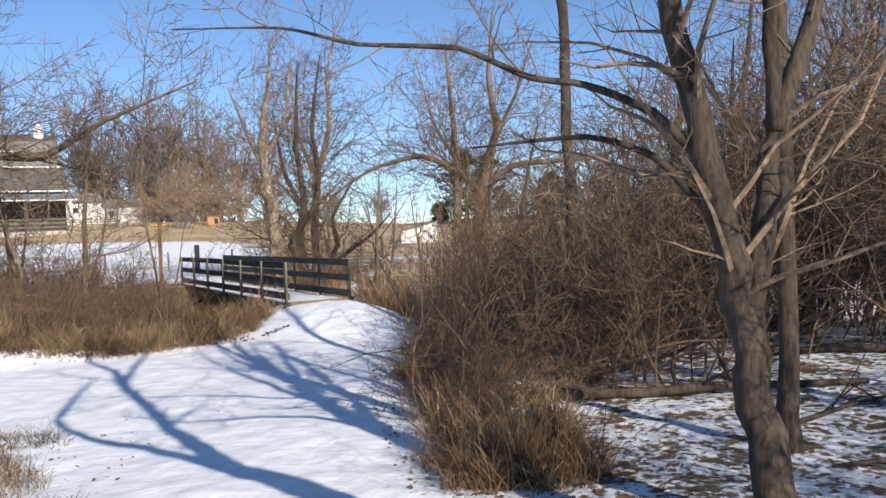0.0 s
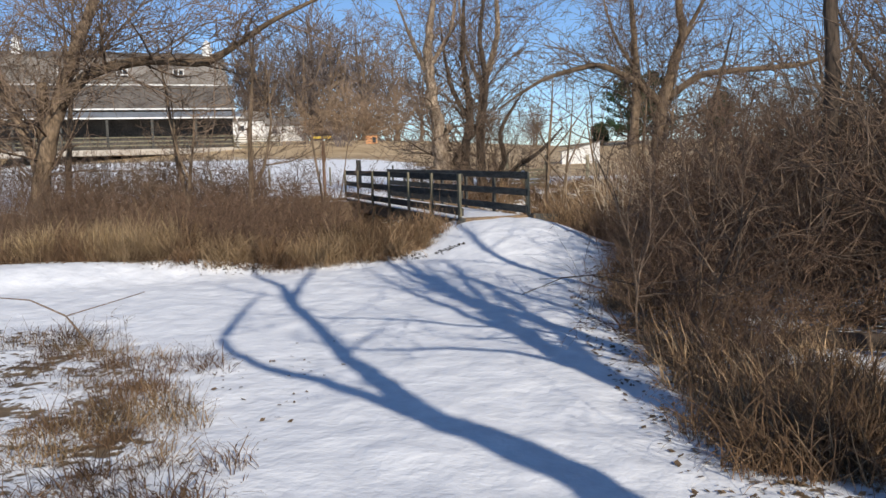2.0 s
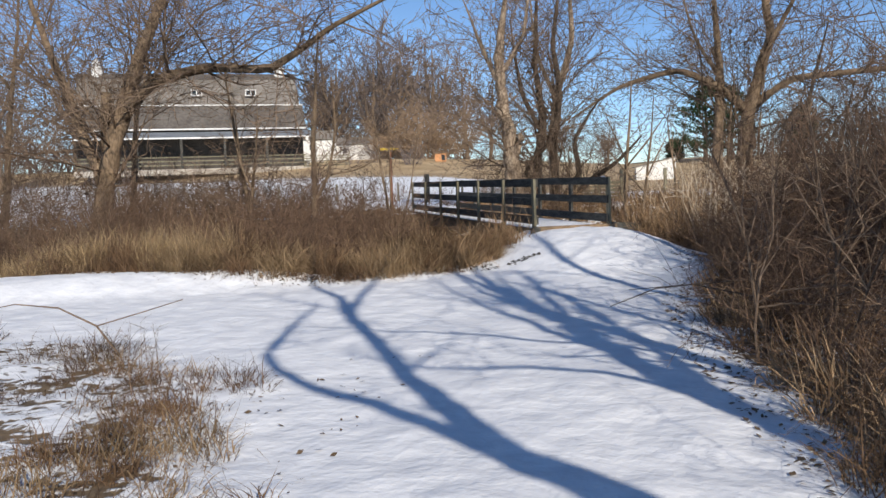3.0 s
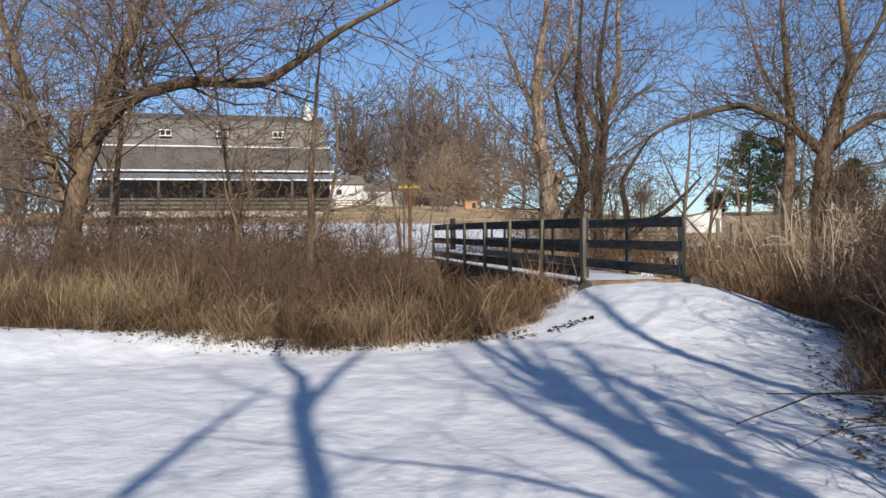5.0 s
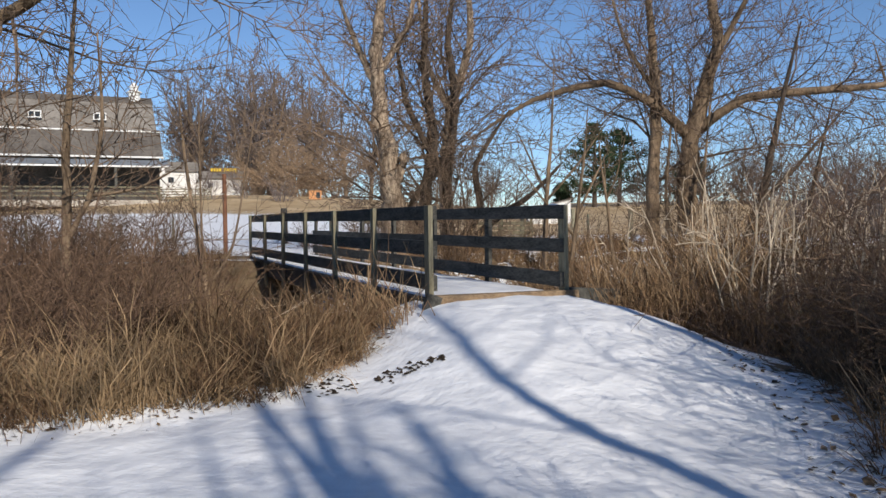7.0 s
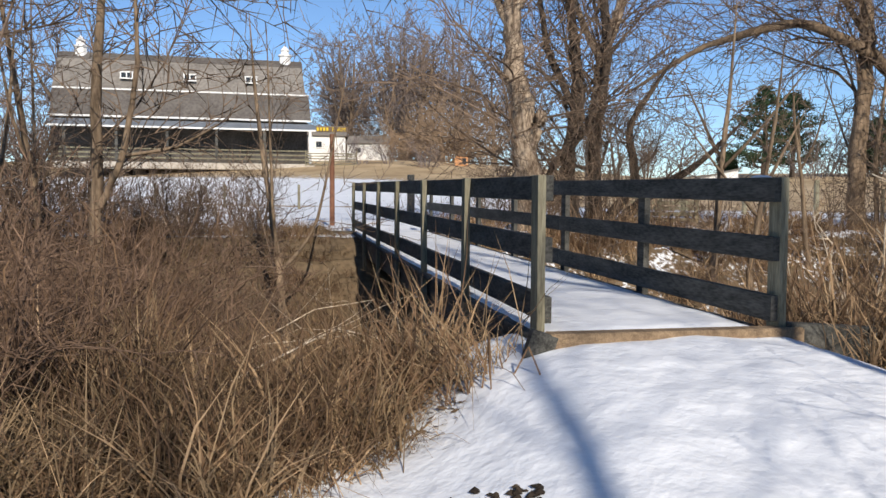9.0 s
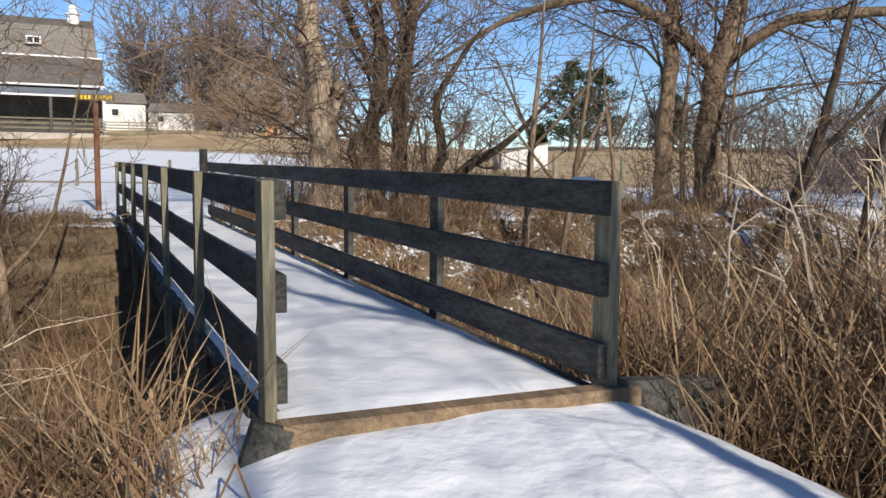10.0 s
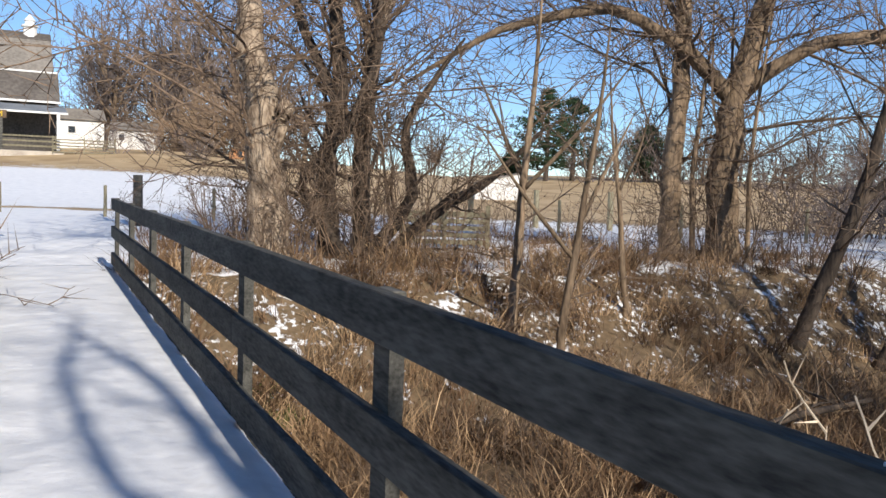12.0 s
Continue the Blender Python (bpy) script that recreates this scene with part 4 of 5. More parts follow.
for x, y, h in ((-9.2, 25.5, 5.0), (-12.6, 23.4, 5.0), (-13.8, 25.5, 6.0), (-19.0, 26.5, 8.0), (-21.5, 24.0, 8.5), (-18.2, 21.5, 5.5), (-3.9, 31.5, 5.5), (-3.3, 30.5, 5.0), (-2.2, 33.0, 4.0)):
    tree(x, y, wild(h, 0.012 * h, R, 0.12, 2), "slender bare sapling in the brush", BARK, TWIG, R.randrange(9999), spec_of(per_metre=(2.0, 3.4, 5.0), thin=0.006), group="saplings")

# far trees: three shapes, each repeated
FAR = spec_of(per_metre=(1.4, 1.8, 2.1), thin=0.034, bare=(0.05, 0.05, 0.05), least=0.7, rough=0.1, up=0.3)
protos = []
for k in range(3):
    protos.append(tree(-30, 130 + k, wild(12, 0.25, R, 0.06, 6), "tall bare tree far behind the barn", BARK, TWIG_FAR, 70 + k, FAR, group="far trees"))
for k, (x, y, sc) in enumerate(((-44, 92, 0.95), (-40, 96, 1.1), (-36.5, 92, 1.05), (-33.5, 95, 1.0), (-42, 102, 1.25), (-31, 99, 0.85), (-48, 98, 1.0), (-27, 125, 0.5), (-22, 140, 0.5), (-54, 90, 0.9), (-60, 84, 1.0), (-24, 150, 0.5), (-38.5, 90, 0.9), (-35, 99, 1.1), (-46, 95, 1.1), (-29.5, 103, 0.8), (-50, 66, 0.9), (-44, 56, 0.9), (-57, 60, 0.9), (-38, 44, 0.8))):
    x, y, sc = (-2.8 + (x + 2.8) * 1.35, 17 + (y - 17) * 1.35, sc * 1.35) if y > 80 else (-2.8 + (x + 2.8) * 1.9, 17 + (y - 17) * 1.9, sc * 1.5)
    plant(protos[k % 3], x, y, sc, R.uniform(0, 360))
for k in range(24):
    x = 6 + k * 5 + R.uniform(-2, 2)
    plant(protos[k % 3], x, 126 - 0.5 * x + R.uniform(-6, 6), R.uniform(0.45, 0.65), R.uniform(0, 360))
discard(protos)

# a dense rounded bush-tree and brown hedgerow bushes
round_bush = shrub_proto("bush", 3.4, 26, 310, TWIG_TAN, 0.014, 1.5, "dense rounded tan bare bush-tree", 0.1, (3.0, 2.6), "bush", 0.0, (0.55, 0.5))
for x, y, sc in ((-39.5, 107.5, 2.4), (-42.0, 110, 2.0), (-37.0, 111.5, 1.8), (-45.0, 113, 1.9), (-48.3, 112, 1.6)):
    plant(round_bush, x, y, sc, R.uniform(0, 360))
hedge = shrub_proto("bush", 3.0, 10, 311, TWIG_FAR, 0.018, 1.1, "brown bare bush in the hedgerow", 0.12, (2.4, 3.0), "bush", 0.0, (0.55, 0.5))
for k in range(60):
    x = -1 + k * 1.7 + R.uniform(-1, 1)
    plant(hedge, x, 118 - 0.5 * x + R.uniform(-5, 5), R.uniform(1.3, 2.1), R.uniform(0, 360))
for k in range(22):
    plant(hedge, R.uniform(3.5, 15), R.uniform(40, 54), R.uniform(0.6, 1.0), R.uniform(0, 360))
for k in range(22):
    plant(hedge, R.uniform(8, 34), R.uniform(36, 66), R.uniform(0.8, 1.3), R.uniform(0, 360))
for k in range(12):
    plant(hedge, R.uniform(-48, -20), R.uniform(40, 46) if k < 5 else R.uniform(88, 96), R.uniform(0.6, 1.0), R.uniform(0, 360))
for k in range(46):
    x = -150 + k * 2.2 + R.uniform(-1, 1)
    plant(hedge, x, 95 + 0.25 * (x + 100) + R.uniform(-8, 8) + (40 if x > -82 else 0), R.uniform(1.8, 3.0), R.uniform(0, 360))
discard([round_bush, hedge])


def pine(x, y, h, seed, label):
    """An evergreen: a trunk, and whorls of boughs with flat sprays of needles."""
    rng = random.Random(seed)
    root = thing("pine_tree", spot(x, y, 0, 0.1), label, "pine tree")
    g = Geo()
    g.tube([Vector((0, 0, 0)), Vector((0.1, 0, h * 0.5)), Vector((0, 0, h))], [0.3, 0.2, 0.03], 7)
    part("trunk", g, BARK_DARK, root)
    g, n = Geo(), Geo()
    z = h * 0.12
    while z < h * 0.98:
        f = z / h
        reach = h * (0.46 * min(1, (1 - f) * 2.2) * rng.uniform(0.65, 1.1) + 0.03)
        for k in range(rng.randint(3, 5)):
            a = rng.uniform(0, 6.28)
            pts = wander(Vector((0, 0, z)), Vector((math.cos(a), math.sin(a), 0.25)), reach * rng.uniform(0.6, 1.1), 5, 0.08, 0.03, rng)
            g.tube(pts, [0.05 * (1 - 0.8 * i / 5) for i in range(6)], 4)
            for j in range(60):
                p, d = at_line(pts, 0.3 + 0.69 * rng.random())
                p = p + Vector((rng.gauss(0, 0.22), rng.gauss(0, 0.22), rng.gauss(0.05, 0.13)))
                w = Vector((rng.gauss(0, 1), rng.gauss(0, 1), rng.gauss(0.5, 0.6))).normalized() * rng.uniform(0.25, 0.5)
                q = Vector((rng.gauss(0, 1), rng.gauss(0, 1), rng.gauss(0, 1))).normalized() * 0.07
                b = len(n.v)
                n.v += [p - q, p + q, p + w + q * 0.6, p + w - q * 0.6]
                n.f.append((b, b + 1, b + 2, b + 3))
        z += h * rng.uniform(0.035, 0.06)
    part("bough", g, BARK_DARK, root)
    part("crown", n, NEEDLE, root, "dark green needles")
    return root


pine(-5.6, 112, 9.6, 5, "dark green pine at the field's far edge")
pine(-2.8, 116, 9.2, 6, "dark green pine at the field's far edge")
pine(5.5, 118, 6.2, 7, "smaller dark evergreen in the hedgerow")
pine(-9.6, 116, 2.6, 8, "low evergreen beside the pine")

# ---- posts, fence, small things on the far side ----


def fence_post(x, y, h, r, label="weathered wooden fence post", material=WOOD_POST):
    root = thing("fence_post", spot(x, y, 0, 0.15), label, "fence post", "fence posts")
    g = Geo()
    g.tube([Vector((0, 0, 0)), Vector((0.01, 0, h * 0.5 + 0.1)), Vector((0.0, 0.01, h + 0.15))], [r * 1.05, r, r * 0.95], 8)
    part("post", g, material, root)
    return root


fence_post(-13.95, 40.2, 1.3, 0.12, "thick weathered post beyond the bridge", WOOD)
for k in range(12):
    fence_post(-34 + k * 3.4, 43.4 + 0.12 * k, 0.95, 0.05)
for x, y in ((-6.4, 48.5), (-4.2, 48.3), (-8.6, 48.8), (-1.8, 48.1)):
    fence_post(x, y, 1.25, 0.1)


def gate(x, y, turn, w, h, label):
    root = thing("farm_gate", spot(x, y, turn), label, "gate")
    for k in range(5):
        g = Geo()
        g.box(pose(0, 0, 0.12 + k * (h - 0.12) / 5), w, 0.03, 0.1)
        part("slat", g, WOOD_POST, root)
    for sx in (-1, 0, 1):
        g = Geo()
        g.box(pose(sx * (w / 2 - 0.05), -0.035, h / 2), 0.09, 0.04, h + 0.1)
        part("upright", g, WOOD_POST, root)
    return root


gate(-5.7, 37.5, 8, 1.9, 0.85, "small wooden slatted gate on the snowy field")
gate(-44.0, 88.0, 36, 5.0, 1.4, "pale wooden board gate beside the barn")


def box_hut(x, y, label):
    root = thing("box_hut", spot(x, y, 20), label, "hut")
    g = Geo()
    g.box(pose(0, 0, 0.45), 1.3, 1.0, 1.0)
    part("body", g, ORANGE, root)
    g = Geo()
    g.box(pose(0.3, -0.51, 0.4), 0.4, 0.04, 0.6)
    part("opening", g, GLASS, root)
    g = Geo()
    g.box(pose(0, 0, 0.99, 6, 0, 0), 1.5, 1.2, 0.08)
    part("roof", g, WOOD_TAN, root)
    return root


box_hut(-34.0, 97.0, "small orange-tan hut by the far bushes")

# ---- fallen wood in the thicket ----


def log(pts, r, seed, label, material=BARK_DARK):
    rng = random.Random(seed)
    pts = [(*site(a, b), c) for a, b, c in pts]
    x, y, _ = pts[0]
    root = thing("log", pose(x, y, height(x, y)), label, "log")
    base = root.matrix_world.translation
    g = Geo()
    line = [Vector((a, b, height(a, b) + c)) - base for a, b, c in pts]
    full = []
    for i in range(len(line) - 1):
        for k in range(4):
            full.append(line[i].lerp(line[i + 1], k / 4) + Vector((rng.gauss(0, r * 0.15), rng.gauss(0, r * 0.15), rng.gauss(0, r * 0.1))))
    full.append(line[-1])
    n = len(full)
    g.tube(full, [r * (1 - 0.7 * i / n) * rng.uniform(0.85, 1.12) * (0.55 if i == 0 else 1) for i in range(n)], 8)
    part("trunk", g, material, root, soft=True)
    for k in range(4):
        p, d = at_line(full, rng.uniform(0.25, 0.9))
        b = wander(p, Vector((rng.gauss(0, 1), rng.gauss(0, 1), 0.8)), rng.uniform(0.5, 1.1), 4, 0.15, 0, rng)
        g = Geo()
        g.tube(b, [r * 0.3 * (1 - 0.8 * i / 4) for i in range(5)], 5)
        part("branch", g, material, root)
    return root


log([(0.5, 10.9, 0.06), (2.2, 10.5, 0.08), (4.6, 10.2, 0.05)], 0.1, 1, "dark fallen trunk lying on the snow")
log([(2.7, 8.5, 0.03), (4.0, 9.3, 0.04), (5.6, 9.9, 0.03)], 0.035, 2, "thin fallen branch on the snow")
log([(2.9, 7.4, 0.04), (4.2, 7.6, 0.03), (5.4, 8.2, 0.04)], 0.03, 3, "thin fallen branch on the snow")
log([(1.5, 11.8, 0.1), (2.4, 11.2, 0.35), (3.0, 10.6, 0.7)], 0.05, 4, "leaning broken branch in the thicket")
log([(4.2, 12.6, 0.06), (6.0, 11.6, 0.1), (7.6, 11.4, 0.08)], 0.08, 5, "dark fallen trunk lying on the snow")
for k, (x, y) in enumerate(((0.6, 27.6), (1.6, 29.0), (-0.6, 29.4), (3.0, 28.2), (2.2, 30.6))):
    log([(x, y, 0.35), (x + 1.0 - 0.4 * k, y + 0.7, 0.45), (x + 1.9 - 0.7 * k, y + 0.9, 0.4)], 0.04, 30 + k, "pale fallen branch on the creek's far bank", BARK)
log([(-2.1, 26.9, 0.5), (-1.0, 28.6, 0.6), (0.4, 30.2, 0.5)], 0.07, 6, "fallen branch on the creek's far bank")



def on_plan(s, c, z):
    q = creek(s, c)
    return q.x, q.y, z


log([on_plan(1.6, -3.4, 0.5), on_plan(2.2, -2.4, 0.95), on_plan(2.6, -1.5, 0.9), on_plan(2.7, -0.95, 0.55)], 0.011, 51, "pale bare cane arching over the creek bank", STALK)
log([on_plan(3.2, -2.9, 0.5), on_plan(3.9, -1.8, 0.9), on_plan(4.2, -1.0, 0.95)], 0.01, 52, "pale bare cane arching over the creek bank", STALK)
log([on_plan(-0.1, -2.6, 0.2), on_plan(0.5, -1.9, 0.5), on_plan(0.7, -1.3, 0.2)], 0.009, 53, "thin pale cane bent over the grass", STALK)
log([(0.35, 13.2, 0.25), (-0.7, 13.0, 0.42), (-1.6, 13.3, 0.3), (-2.1, 13.1, 0.12)], 0.012, 54, "thin dark twig lying out over the trail's snow")
log([(-0.4, 12.2, 0.3), (-1.2, 12.8, 0.4), (-1.9, 13.4, 0.28)], 0.01, 55, "thin dark twig lying out over the trail's snow")


def bent_stick(x, y):
    root = thing("stick", spot(x, y), "bent bare stick arching over the snow", "stick")
    for name, line, r in (("stem", ((0, 0, -0.05), (-0.27, -0.05, 0.33), (-0.67, -0.1, 0.52), (-1.1, -0.2, 0.57), (-1.8, -0.3, 0.45)), 0.013), ("side_shoot", ((-0.27, -0.05, 0.33), (0.2, 0.05, 0.46), (0.62, 0.12, 0.58)), 0.007)):
        pts = [Vector(q) for q in line]
        g = Geo()
        g.tube([pts[0]] + [pts[i].lerp(pts[i + 1], u) for i in range(len(pts) - 1) for u in (0.33, 0.66, 1.0)], [r * (1 - 0.06 * i) for i in range(3 * len(pts) - 2)], 5)
        part(name, g, TWIG, root)
    return root


bent_stick(-6.8, 10.9)

# ---- brush and grass ----
thicket = [shrub_proto("shrub", 1.9, 9, 100 + k, TWIG_RED, 0.0036, 1.0, "tangled reddish-brown bare shrub in the thicket", 0.2, (5.6, 7.5)) for k in range(4)]
tall = [shrub_proto("shrub", 3.1, 9, 110 + k, TWIG_RED, 0.004, 0.8, "tall tangled bare shrub with fine red-brown twigs", 0.17, (4.5, 7.0)) for k in range(3)]
brush = [shrub_proto("shrub", 1.6, 12, 120 + k, TWIG_RED, 0.0048, 0.65, "bare brown brush on the creek bank", 0.14, (5.0, 6.5)) for k in range(3)]
coarse = [shrub_proto("shrub", 1.6, 8, 130 + k, TWIG_RED, 0.0062, 0.75, "bare brown brush", 0.17, (4.2, 4.6)) for k in range(3)]
high = [shrub_proto("shrub", 3.2, 8, 135 + k, TWIG_RED, 0.0058, 0.7, "tall bare brown brush", 0.17, (3.6, 4.6)) for k in range(2)]
weeds = [shrub_proto("weed", 1.55, 3, 140 + k, STALK, 0.0056, 1.1, "pale dead weed stalk with bent side shoots", 0.15, (1.5, 1.2), "weed") for k in range(3)]
R = random.Random(7)


def in_thicket(x, y):
    return x < 9.5 and along(x, y)[0] < -0.3 and not (x > 0.9 and y < 10.8) and not (x > 3.4 and y < 13)


for k in range(66):
    y = R.uniform(9.0, 19.2)
    x = trail_right(y) + 0.75 + abs(R.gauss(0, 1)) * (2.3 if y < 15 else 3.6)
    if in_thicket(x, y):
        plant(R.choice(thicket), x, y, R.uniform(0.6, 1.15) * (1.15 if x > 1.0 else 0.75), R.uniform(0, 360))
for x, y, sz in ((-0.1, 7.9, 0.4), (0.25, 8.4, 0.45), (0.5, 7.8, 0.4), (-0.45, 12.3, 0.6), (-0.7, 13.2, 0.65), (-0.5, 14.0, 0.7)):
    plant(R.choice(thicket), x, y, sz, R.uniform(0, 360))
for x, y, sz in ((-0.3, 18.7, 0.8), (0.0, 18.0, 0.9), (-0.35, 19.5, 0.6), (0.2, 17.2, 0.9)):
    plant(R.choice(thicket), x, y, sz, R.uniform(0, 360))
for k in range(20):
    y = R.uniform(11.0, 18.5)
    x = trail_right(y) + 3.2 + R.random() * 4.5
    if in_thicket(x, y):
        plant(R.choice(tall), x, y, R.uniform(0.75, 1.15), R.uniform(0, 360))
for x, y, sz in ((3.9, 4.0, 1.05), (4.7, 4.9, 1.1), (4.6, 3.2, 1.0), (5.6, 6.4, 1.0), (5.4, 3.9, 1.1)):
    plant(R.choice(tall), x, y, sz, R.uniform(0, 360))
for k in range(105):
    x = R.uniform(-18, -4.6)
    y = bank_foot(x) + 0.8 + R.random() * 7
    s, c = along(x, y)
    if c < -2.4 + 0.75 * min(s, 0) and not (s > 0 and c > -3.4):
        plant(R.choice(brush + thicket), x, y, R.uniform(0.7, 1.15) * (1.0 if x > -8 else 1.25), R.uniform(0, 360))
for x, y, sz in ((0.7, 15.3, 0.75), (1.0, 16.2, 0.8), (0.75, 17.0, 0.75), (1.4, 16.9, 0.9), (1.6, 15.8, 0.9), (1.7, 17.8, 0.9), (1.0, 18.1, 0.8), (2.2, 17.0, 1.0), (2.4, 18.4, 0.9), (0.3, 17.8, 0.6)):
    plant(R.choice(tall), *unsite(x, y), sz, R.uniform(0, 360))
for k in range(26):
    plant(R.choice(thicket), *unsite(R.uniform(0.7, 2.6), R.uniform(15.2, 18.0)), R.uniform(0.95, 1.25), R.uniform(0, 360))
for k in range(60):
    x, y = R.uniform(-18, -8.2), R.uniform(19.0, 23.5)
    if along(x, y)[1] < -2.6:
        plant(R.choice(brush), *unsite(x, y), R.uniform(0.9, 1.35), R.uniform(0, 360))
for x, y, sz in ((-12.0, 23.0, 0.8), (-13.8, 22.0, 0.9), (-15.2, 22.6, 1.0), (-16.3, 21.0, 0.9), (-17.6, 23.2, 1.1), (-19.2, 22.0, 1.1), (-14.6, 24.6, 0.9), (-11.0, 25.6, 0.7), (-9.0, 24.2, 0.6), (-20.5, 24.5, 1.2)):
    plant(R.choice(tall), x, y, sz, R.uniform(0, 360))
far_brush = Geo()
for k in range(30):
    x, y = R.uniform(-22, -12.5), R.uniform(19.5, 27)
    sow(far_brush, R.choice(coarse), x, y, R.uniform(0.9, 1.5), R.uniform(0, 360))
for k in range(70):
    s, c = R.uniform(-3.2, 0.9), 2.0 + R.random() ** 1.3 * 4.5
    c += 0.34 * max(0.0, -s)
    q = creek(s, c)
    plant(R.choice(weeds), q.x, q.y, R.uniform(0.85, 1.3), R.uniform(0, 360), 0.2 if s > 1 else 0, 1.15)
for k in range(26):
    s, c = R.uniform(4.5, 13), 2.5 + R.random() * 12
    q = creek(s, c)
    sow(far_brush, R.choice(coarse), q.x, q.y, R.uniform(0.6, 1.0), R.uniform(0, 360))
for k in range(18):
    s, c = R.uniform(1.5, 7.0), 1.6 + R.random() * 7
    q = creek(s, c)
    sow(far_brush, R.choice(coarse), q.x, q.y, R.uniform(0.35, 0.65), R.uniform(0, 360))
for x, y, sz in ((-6.2, 33.0, 1.0), (-5.3, 33.4, 0.9), (-7.9, 33.2, 0.9), (-6.6, 32.4, 0.8), (-0.3, 36.2, 1.0), (0.9, 36.4, 0.9)):
    sow(far_brush, R.choice(high), x, y, sz, R.uniform(0, 360))
for k in range(7):
    q = creek(R.uniform(9, 16), R.uniform(1.6, 10))
    sow(far_brush, R.choice(coarse), q.x, q.y, R.uniform(0.6, 1.0), R.uniform(0, 360))
for k in range(46):
    q = creek(R.uniform(1.2, 7.5), -(2.2 + R.random() * 6))
    sow(far_brush, R.choice(coarse), q.x, q.y, R.uniform(0.5, 0.85), R.uniform(0, 360))
for k in range(26):
    q = creek(R.uniform(6.5, 12), -(2.2 + R.random() * 11))
    sow(far_brush, R.choice(coarse), q.x, q.y, R.uniform(0.55, 1.0), R.uniform(0, 360))
# the thicket's tall hinder rows, and the brush beyond the bridge's left side
for k in range(30):
    y = R.uniform(11, 18.5)
    x = trail_right(y) + 5.2 + R.random() * 4.5
    if in_thicket(x, y) or (x > 4.4 and y > 9.8):
        sow(far_brush, R.choice(high), x, y, R.uniform(0.8, 1.1) * (1.0 + 0.1 * max(0.0, min(x, 6.0))), R.uniform(0, 360))
for x, y, sz in ((1.2, 12.4, 0.6), (2.2, 13.4, 1.05), (2.8, 12.0, 1.05), (1.8, 15.0, 1.0), (3.2, 14.6, 1.1), (3.6, 16.5, 1.1), (2.6, 17.6, 0.95), (6.6, 5.4, 1.2), (7.4, 7.4, 1.2), (6.0, 3.0, 1.1), (7.2, 10.0, 1.2), (8.4, 9.0, 1.3), (8.2, 11.6, 1.2)):
    sow(far_brush, R.choice(high), x, y, sz, R.uniform(0, 360))
for x, y, sz in ((0.6, 11.4, 0.9), (4.4, 12.4, 1.35), (3.6, 11.4, 1.1), (5.2, 14.0, 1.4), (4.0, 14.6, 1.2)):
    sow(far_brush, R.choice(high), *unsite(x, y), sz, R.uniform(0, 360))
for x, y, sz in ((-16.8, 19.4, 1.0), (-15.6, 20.4, 1.0), (-17.6, 21.4, 1.15), (-14.4, 19.6, 0.85), (-18.6, 19.8, 1.1), (-13.4, 20.8, 0.8)):
    sow(far_brush, R.choice(high), x, y, sz, R.uniform(0, 360))
for k in range(17):
    q = creek(R.uniform(2.5, 11), -(2.4 + R.random() * 4))
    sow(far_brush, R.choice(coarse), q.x, q.y, R.uniform(0.6, 1.05), R.uniform(0, 360))
for k in range(14):
    q = creek(R.uniform(5.0, 8), R.uniform(5, 15))
    sow(far_brush, R.choice(coarse), q.x, q.y, R.uniform(0.5, 0.9), R.uniform(0, 360))
for k in range(12):
    q = creek(R.uniform(8, 15), -(2.8 + R.random() * 6))
    sow(far_brush, R.choice(coarse), q.x, q.y, R.uniform(0.6, 1.05), R.uniform(0, 360))
dry = shrub_proto("weed", 0.75, 2, 150, TWIG, 0.0022, 0.25, "thin dry weed stem with seed heads in the snow", 0.07, (5.0, 3.0), "weed", 0.0, (0.16, 0.3))
for x, y, sz in ((-5.55, 9.5, 1.0), (-5.2, 9.2, 0.8), (-5.95, 9.9, 0.9), (-6.9, 9.0, 0.8), (-4.6, 8.0, 0.6)):
    plant(dry, x, y, sz, R.uniform(0, 360))
discard([dry])
stuff("brush", far_brush, TWIG, "tangled bare brown brush filling the creek's banks", "brush")
discard(thicket + tall + brush + weeds + coarse + high)

# left bank: tan and brown grass


def on_bank(x, y):
    s, c = along(x, y)
    return c < min(-1.15, -0.5 + 1.77 * s)


tan, brown = Geo(), Geo()
for k in range(520):
    x = R.uniform(-16, -3.9)
    y = bank_foot(x) - 0.15 + R.random() ** 1.25 * 4.6
    s, c = along(x, y)
    if not on_bank(x, y) or s > 6.5 or noise.noise((x * 1.25, y * 1.25, 31)) < -0.12:
        continue
    near = y - bank_foot(x) < 0.4
    g = tan if noise.noise((x * 0.8, y * 0.6, 3)) + R.gauss(0, 0.1) > 0.22 else brown
    tuft(g, R, x, y, (R.uniform(0.55, 0.85) if near else R.uniform(0.75, 1.25)) * (0.85 + 1.2 * noise.noise((x * 0.9, y * 0.9, 2))), 150, R.uniform(0.16, 0.34), 0.0038, R.uniform(0.6, 1.7), 2.3)
for k in range(150):
    x = R.uniform(-15, -4.6)
    y = bank_foot(x) + R.gauss(0.12, 0.14)
    if along(x, y)[1] > -1.9:
        continue
    tuft(tan if noise.noise((x * 0.7, 1, 8)) > 0.0 else brown, R, x, y, R.uniform(0.5, 0.95), 120, R.uniform(0.16, 0.32), 0.0036, R.uniform(0.6, 1.3), 1.8)
